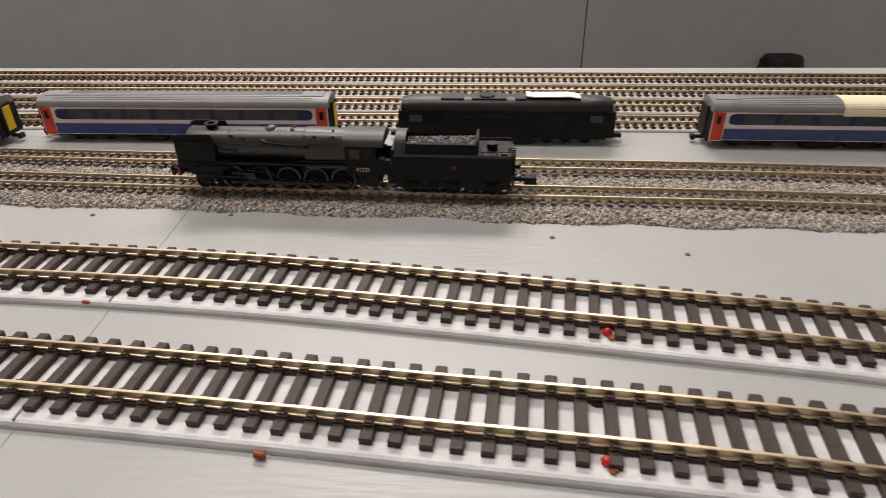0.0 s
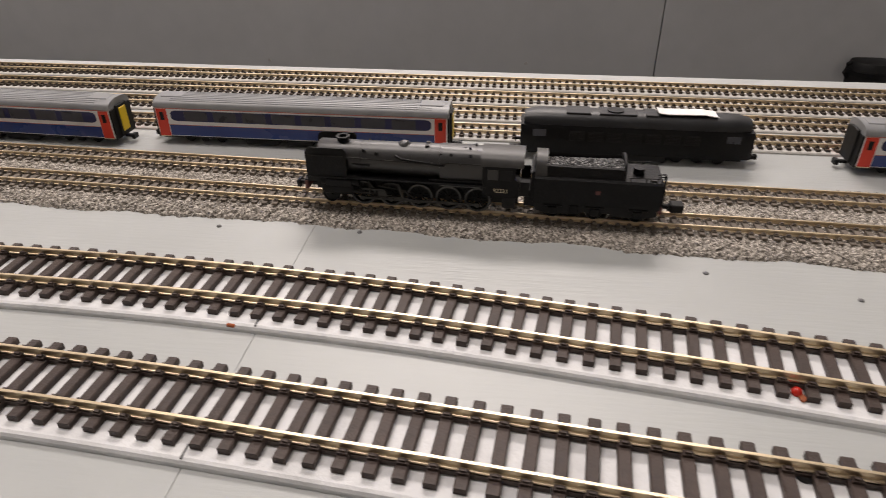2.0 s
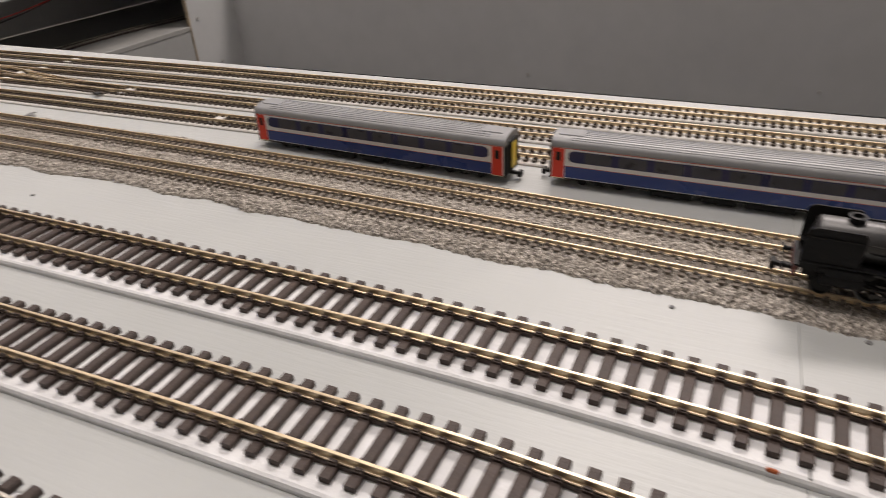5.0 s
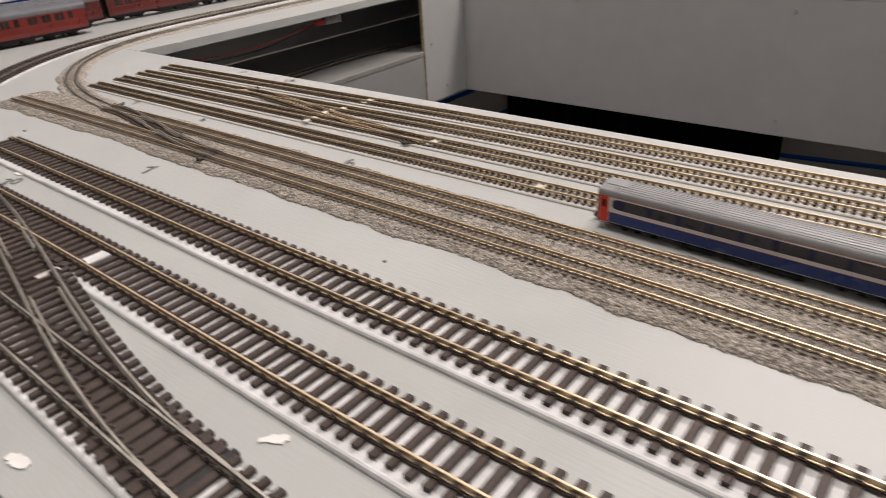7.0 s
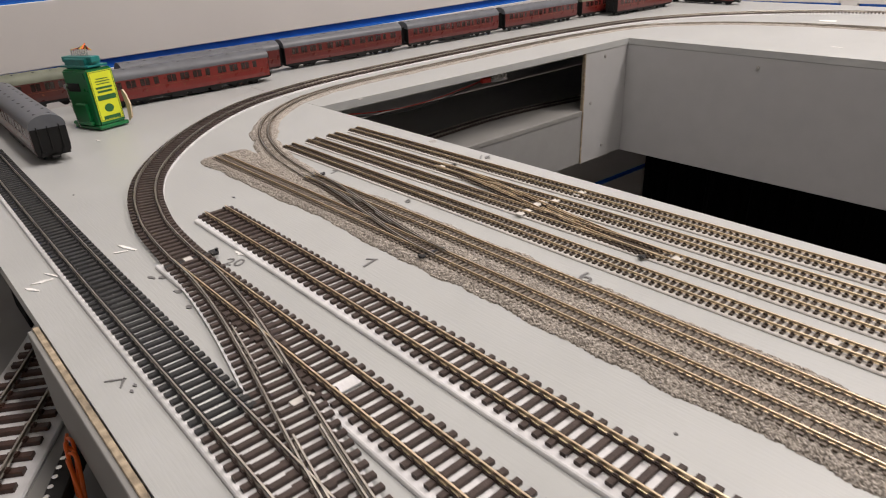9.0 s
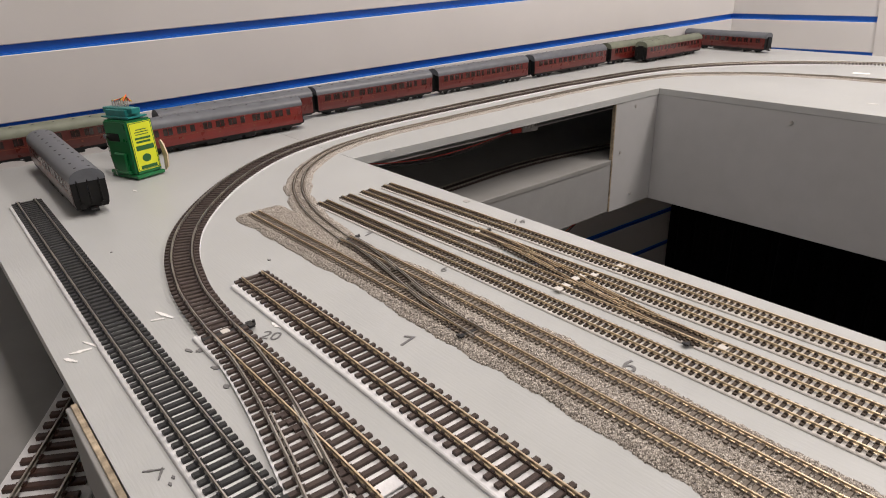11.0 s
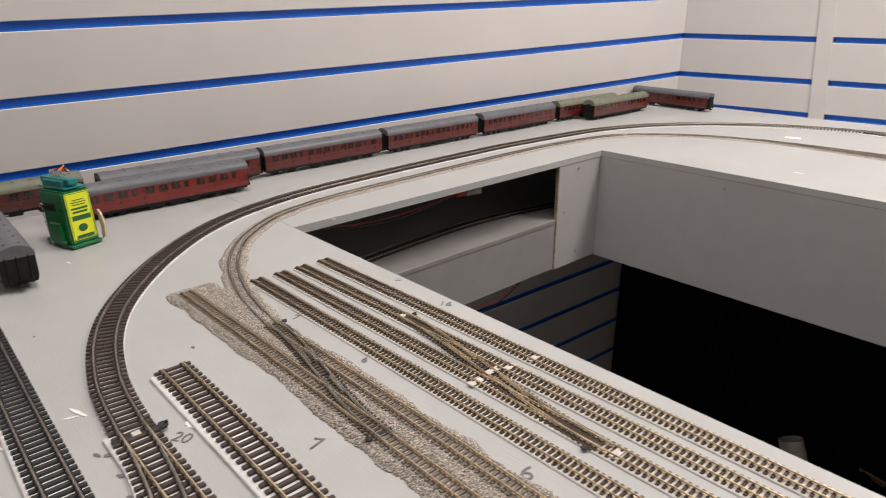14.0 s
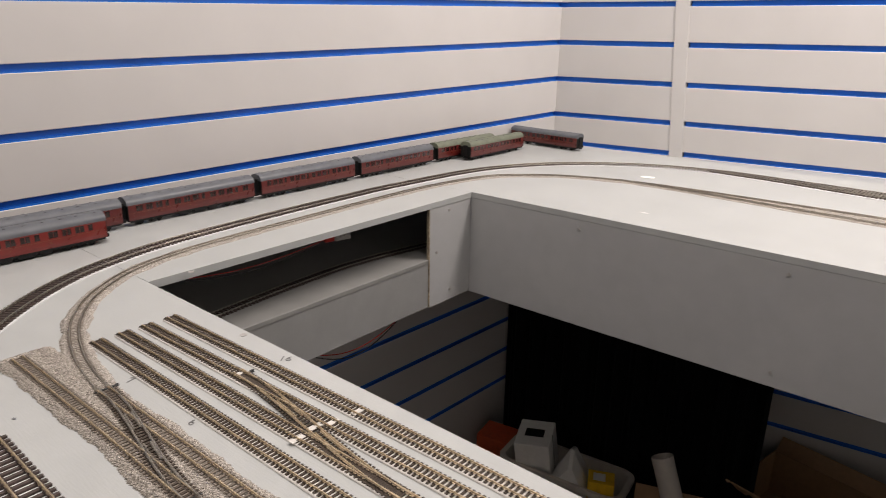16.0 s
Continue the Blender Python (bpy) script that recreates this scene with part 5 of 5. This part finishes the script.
for x, y, a in ((-0.0085, 0.2048, -5), (0.069, 0.1405, -6)):
    bm = B(-0.0016, 0.0016, -0.0003, 0.0010, 0.0004, 0.0024, 0.0003)
    ob = tagged(part("rust_stain", bm, M["rust"]), "orange rust stain on the underlay edge", "rust stain", "marks on the board")
    ob.matrix_world = pose(x, y, 0, 0, 0, a)
for x, y in ((0.0, 0.2052), (0.0, 0.1505)):
    tagged(part("underlay_gap", B(x - 0.0003, x + 0.0003, y - 0.0006, y + 0.004, 0.0002, 0.0029), M["pencil"]), "dark butt joint in the white underlay", "joint", "marks on the board")
for x, y in ((0.165, 0.1905), (0.156, 0.1395)):
    b = bmesh.new()
    loft(b, [ring_z(0, 0, z, r) for z, r in ((0, 0.0014), (0.0008, 0.0016), (0.0018, 0.0011), (0.0022, 0.0003))])
    ob = tagged(part("red_blob", b, M["redled"], smooth=True), "small red lacquer blob on white underlay", "paint blob", "marks on the board")
    ob.matrix_world = pose(x, y, 0.0026)
    stroke(x + 0.001, y - 0.0022, 0.003, 0.0025, 80, "rust", "solder_stain", "yellowish stain beside the rail", "rust stain").location.z = 0.0028
for x, y in ((0.170, 0.2135), (0.157, 0.1605)):
    b = bmesh.new()
    rod(b, (0, 0, 0), (0, 0, 0.0006), 0.0022, 16)
    ob = tagged(part("screw_hole", b, M["under"]), "dark round hole in the white underlay", "hole", "marks on the board")
    ob.matrix_world = pose(x, y, 0.0027)
for x, y in ((0.155, 0.255), (0.02, 0.272), (-0.04, 0.271), (0.205, 0.243), (-0.35, 0.262), (-0.83, 0.30), (-0.54, 0.212), (-0.47, 0.152), (-0.9, 0.16)):
    b = bmesh.new()
    loft(b, [ring_z(0, 0, z, r, 7) for z, r in ((0, 0.0011), (0.0005, 0.0009), (0.0008, 0.0003))])
    ob = tagged(part("grit", b, M["pencil"]), "loose dark crumb on grey paint", "grit", "loose grit")
    ob.matrix_world = pose(x, y, 0.0)
bm = B(-0.016, 0.016, -0.010, 0.010, 0, 0.0012, 0.0003)
ob = tagged(part("white_pad", bm, M["white"]), "white card pad under the far turnout", "card")
ob.matrix_world = pose(-0.795, 1.64, 0.0002, 0, 0, 12)
for x, y in ((-0.775, 0.4915), (-1.006, 0.56)):
    b = bmesh.new()
    rod(b, (0, 0, 0), (0, 0, 0.0005), 0.004, 14)
    part("screw_head", b, M["tin"], bfl).matrix_local = pose(x, y, 0.0)
for x, z in ((-0.374, -0.206), (-0.75, -0.03), (-0.374, -0.03), (0.1, -0.2)):
    b = bmesh.new()
    rod(b, (x, PY1 + 0.0045, z), (x, PY1 + 0.002, z), 0.003, 12)
    part("screw_head", b, M["tin"], fl)
for y, z in ((1.15, -0.025), (1.155, -0.205), (1.11, -0.11)):
    b = bmesh.new()
    rod(b, (PX - 0.002, y, z), (PX + 0.001, y, z), 0.003, 12)
    part("screw_head", b, M["tin"], fp)
tagged(part("raw_edge_strip", B(PX - 0.0075, PX - 0.0008, 1.0862, 1.0885, -0.228, -TH - 0.001), M["edge"]), "bare plywood edge of the corner fascia", "wood edge", kind="structure")

# ---- under the boards ----
pm = thing("point_motor", pose(-1.036, 0.868, -0.0125, 0, 0, 80) @ Matrix.Scale(MM, 4), "grey point motor with red wires under the board", "point motor")
part("motor_body", B(-16, 16, -7, 7, -16, -3, 0.8), M["tin"], pm)
part("motor_plate", B(-20, 20, -9, 9, -3, 0, 0.3), M["tin"], pm)
for x in (-12, -4, 4, 12):
    part("tab", B(x - 2.2, x + 2.2, -9, -5, -10, 0, 0.3), M["tin"], pm)
part("red_plug", B(-34, -16, -4, 4, -16, -8, 0.8), M["wire_r"], pm, "red wire plug")
for i, k in enumerate(("wire_r", "wire_k")):
    w = tube(bend((-1.05, 0.86, -0.024), (-1.10, 0.52, -0.03), -0.02 - 0.006 * i, 12, 0.0), 0.0009)
    tagged(part("hanging_wire", w, M[k]), "thin wire under the board", "wire", "loose wires")
    w = tube(bend((-1.03, 1.02, -0.228), (-1.06, 0.78, -0.235), -0.035 - 0.012 * i, 14, 0.0), 0.0011)
    tagged(part("hanging_wire", w, M[k]), "thin wire drooping below the fascia", "wire", "loose wires")

# lower level in front of the boards
LZ = -0.112
tagged(part("lower_board", B(-1.4, 0.3, -0.45, 0.30, LZ - 0.012, LZ, 0.0006), M["lowboard"]), "grey painted lower board in front", "baseboard", kind="structure")
OG = dict(gauge=0.0330, pitch=0.0150, length=0.0580, width=0.0062, high=0.0035, rail=0.0040, head=0.0016)
track([(-1.15, 0.29), (-0.95, 0.168), (-0.812, 0.088), (-0.69, 0.012), (-0.5, -0.11)], OG, "large-gauge track with stained timber sleepers", z=LZ, sleeper="sleeper_w", rail="rail_dull", foam=(0.036, 0.036, 0.003))
tagged(part("support_leg", B(-0.955, -0.895, 0.092, 0.135, LZ, -TH, 0.001), M["drape"]), "dark support block under the board", "leg", kind="structure")
es = thing("edge_strip", Matrix(), "chipped plywood strip on the board's edge", "wood edge", kind="structure")
part("face_board", B(-0.668, 0.0, 0.0708, 0.0776, -0.060, -0.0022, 0.0005), M["lowboard"], es)
part("raw_top", B(-0.668, 0.0, 0.0738, 0.0774, -0.0021, -0.0010, 0.0004), M["edge"], es, "bare chipped plywood edge")
tb = thing("terminal_strip", pose(-0.628, 0.060, -0.085, 0, 0, -30) @ Matrix.Scale(MM, 4), "black terminal strip with bright screws", "terminal strip")
part("block", B(-32, 32, -6, 6, -6, 6, 0.8), M["under"], tb)
for i in range(8):
    b = bmesh.new()
    rod(b, (-28 + 8 * i, -3, 5.5), (-28 + 8 * i, -3, 7), 1.8, 8)
    part("terminal_screw", b, M["pin"], tb)
for i in range(7):
    w = tube(bend((-0.632 + 0.004 * i, 0.069 - 0.001 * i, -0.058), (-0.612 + 0.004 * i, 0.062, -0.088), 0.010 + 0.003 * (i % 3), 12, 0.004 * (i % 2)), 0.0011)
    tagged(part("orange_wire", w, M["orange"]), "orange wire bundled below the board's edge", "wire", "orange wires")

# fitting on the far fascia
ft = thing("black_fitting", pose(0.675, PY1 - 0.012, -0.186), "black round fitting on the grey fascia", "wall fitting")
part("cap", loft(bmesh.new(), [ring_z(0, 0, z, r, 28) for z, r in ((-0.03, 0.033), (0.004, 0.034), (0.010, 0.031), (0.011, 0.024))]), M["under"], ft, smooth=True)
part("rim", loft(bmesh.new(), [ring_z(0, 0, z, r, 28) for z, r in ((-0.012, 0.036), (-0.004, 0.036))]), M["black"], ft, smooth=True)
part("hook", tube([(-0.028, 0, -0.025), (-0.040, 0, -0.010), (-0.038, 0, 0.004), (-0.028, 0, 0.008)], 0.003), M["under"], ft, smooth=True)

# ---- things in the well ----
tub = thing("plastic_tub", pose(-0.985, 1.712, FZ, 0, 0, 7) @ Matrix.Diagonal((1.04, 0.68, 1.04, 1)), "off-white plastic tub full of packaging", "tub")


def rim_ring(w, d, r, z, n=7):
    pts = []
    for cx, cy, a0 in ((w - r, d - r, 0), (-w + r, d - r, 90), (-w + r, -d + r, 180), (w - r, -d + r, 270)):
        for k in range(n):
            a = radians(a0 + 90 * k / (n - 1))
            pts.append((cx + r * math.cos(a), cy + r * math.sin(a), z))
    return pts


part("shell", loft(bmesh.new(), [rim_ring(*q) for q in ((0.16, 0.09, 0.04, 0.0), (0.185, 0.112, 0.045, 0.115), (0.181, 0.108, 0.042, 0.115), (0.157, 0.087, 0.038, 0.006))], cap=True), M["tub"], tub, smooth=True)
part("rim", loft(bmesh.new(), [rim_ring(*q) for q in ((0.186, 0.113, 0.045, 0.100), (0.196, 0.123, 0.05, 0.103), (0.196, 0.123, 0.05, 0.117), (0.180, 0.107, 0.042, 0.1175))], cap=False), M["tub"], tub, "rolled rim", smooth=True)
pk = thing("white_carton", pose(-1.075, 1.715, FZ + 0.012, 8, -6, 20), "white carton with a dark hand hole in the tub", "box")
part("carton_body", B(-0.055, 0.055, -0.06, 0.06, 0, 0.20, 0.002), M["white"], pk)
part("hand_hole", B(-0.03, 0.03, -0.018, 0.018, 0.1985, 0.2012, 0.001), M["under"], pk, "dark hand hole")
for x in (-0.0555, 0.0545):
    part("seam", B(x, x + 0.001, -0.002, 0.002, 0.01, 0.198), M["under"], pk)
sheet = loft(bmesh.new(), [[(-0.10, y, 0), (0.10, y, 0), (0.095, y, 0.006), (0.012 + k, y, h), (0.0 + k, y, h), (-0.097, y, 0.008)] for y, h, k in ((-0.065, 0.15, 0.0), (-0.02, 0.19, -0.01), (0.03, 0.17, -0.015), (0.065, 0.09, -0.01))])
ob = tagged(part("folded_packing", sheet, M["white"]), "folded white packing sheet standing in the tub", "packaging")
ob.matrix_world = pose(-0.955, 1.71, FZ + 0.012, 0, 0, 12)


def carton(name, x, y, z, w, d, h, turn, material, label, top=None):
    t = thing(name, pose(x, y, z, 0, 0, turn), label, "box")
    part("box_body", B(-w / 2, w / 2, -d / 2, d / 2, 0, h, 0.001), M[material], t)
    if top:
        part("box_lid", B(-w / 2 - 0.001, w / 2 + 0.001, -d / 2 - 0.001, d / 2 + 0.001, h * 0.55, h + 0.002, 0.001), M[top], t)
    return t


yb = carton("small_carton", -0.855, 1.695, FZ + 0.0065, 0.075, 0.06, 0.14, 25, "bluebox", "small yellow and blue carton", "yellowbox")
part("print_patch", B(-0.024, 0.012, -0.018, 0.018, 0.1415, 0.1428), M["white"], yb)
carton("red_carton", -1.265, 1.745, FZ, 0.12, 0.10, 0.10, 10, "orangebox", "orange-red carton in the shade")


def open_box(x, y, w, d, h, turn, label):
    t = thing("cardboard_box", pose(x, y, FZ, 0, 0, turn), label, "cardboard box", "cardboard boxes in the well")
    k = 0.004
    part("bottom", B(-w, w, -d, d, 0, k), M["card"], t)
    for x0, x1, y0, y1 in ((-w, w, -d, -d + k), (-w, w, d - k, d), (-w, -w + k, -d + k, d - k), (w - k, w, -d + k, d - k)):
        part("side", B(x0, x1, y0, y1, k, h), M["card"], t)
    for s in (-1, 1):
        f = part("flap", B(-w + 0.004, w - 0.004, 0, 0.05, 0, k), M["card"], t)
        f.matrix_local = pose(0, s * d, h, 50 if s > 0 else 130, 0, 0)
    return t


open_box(-0.98, 1.515, 0.20, 0.04, 0.06, 7, "brown cardboard tray in front of the tub")
open_box(-0.56, 1.63, 0.16, 0.13, 0.12, 20, "open brown cardboard box")
open_box(-0.29, 2.0, 0.24, 0.14, 0.15, -12, "brown cardboard box in the shade")
b = loft(bmesh.new(), [ring_z(0, 0, z, r, 28) for z, r in ((0, 0.029), (0.34, 0.029), (0.34, 0.025), (0.002, 0.025))])
ob = tagged(part("poster_tube", b, M["tub"], smooth=True), "off-white cardboard tube leaning in a box", "tube")
ob.matrix_world = pose(-0.54, 1.62, FZ + 0.016, -8, -24, 0)
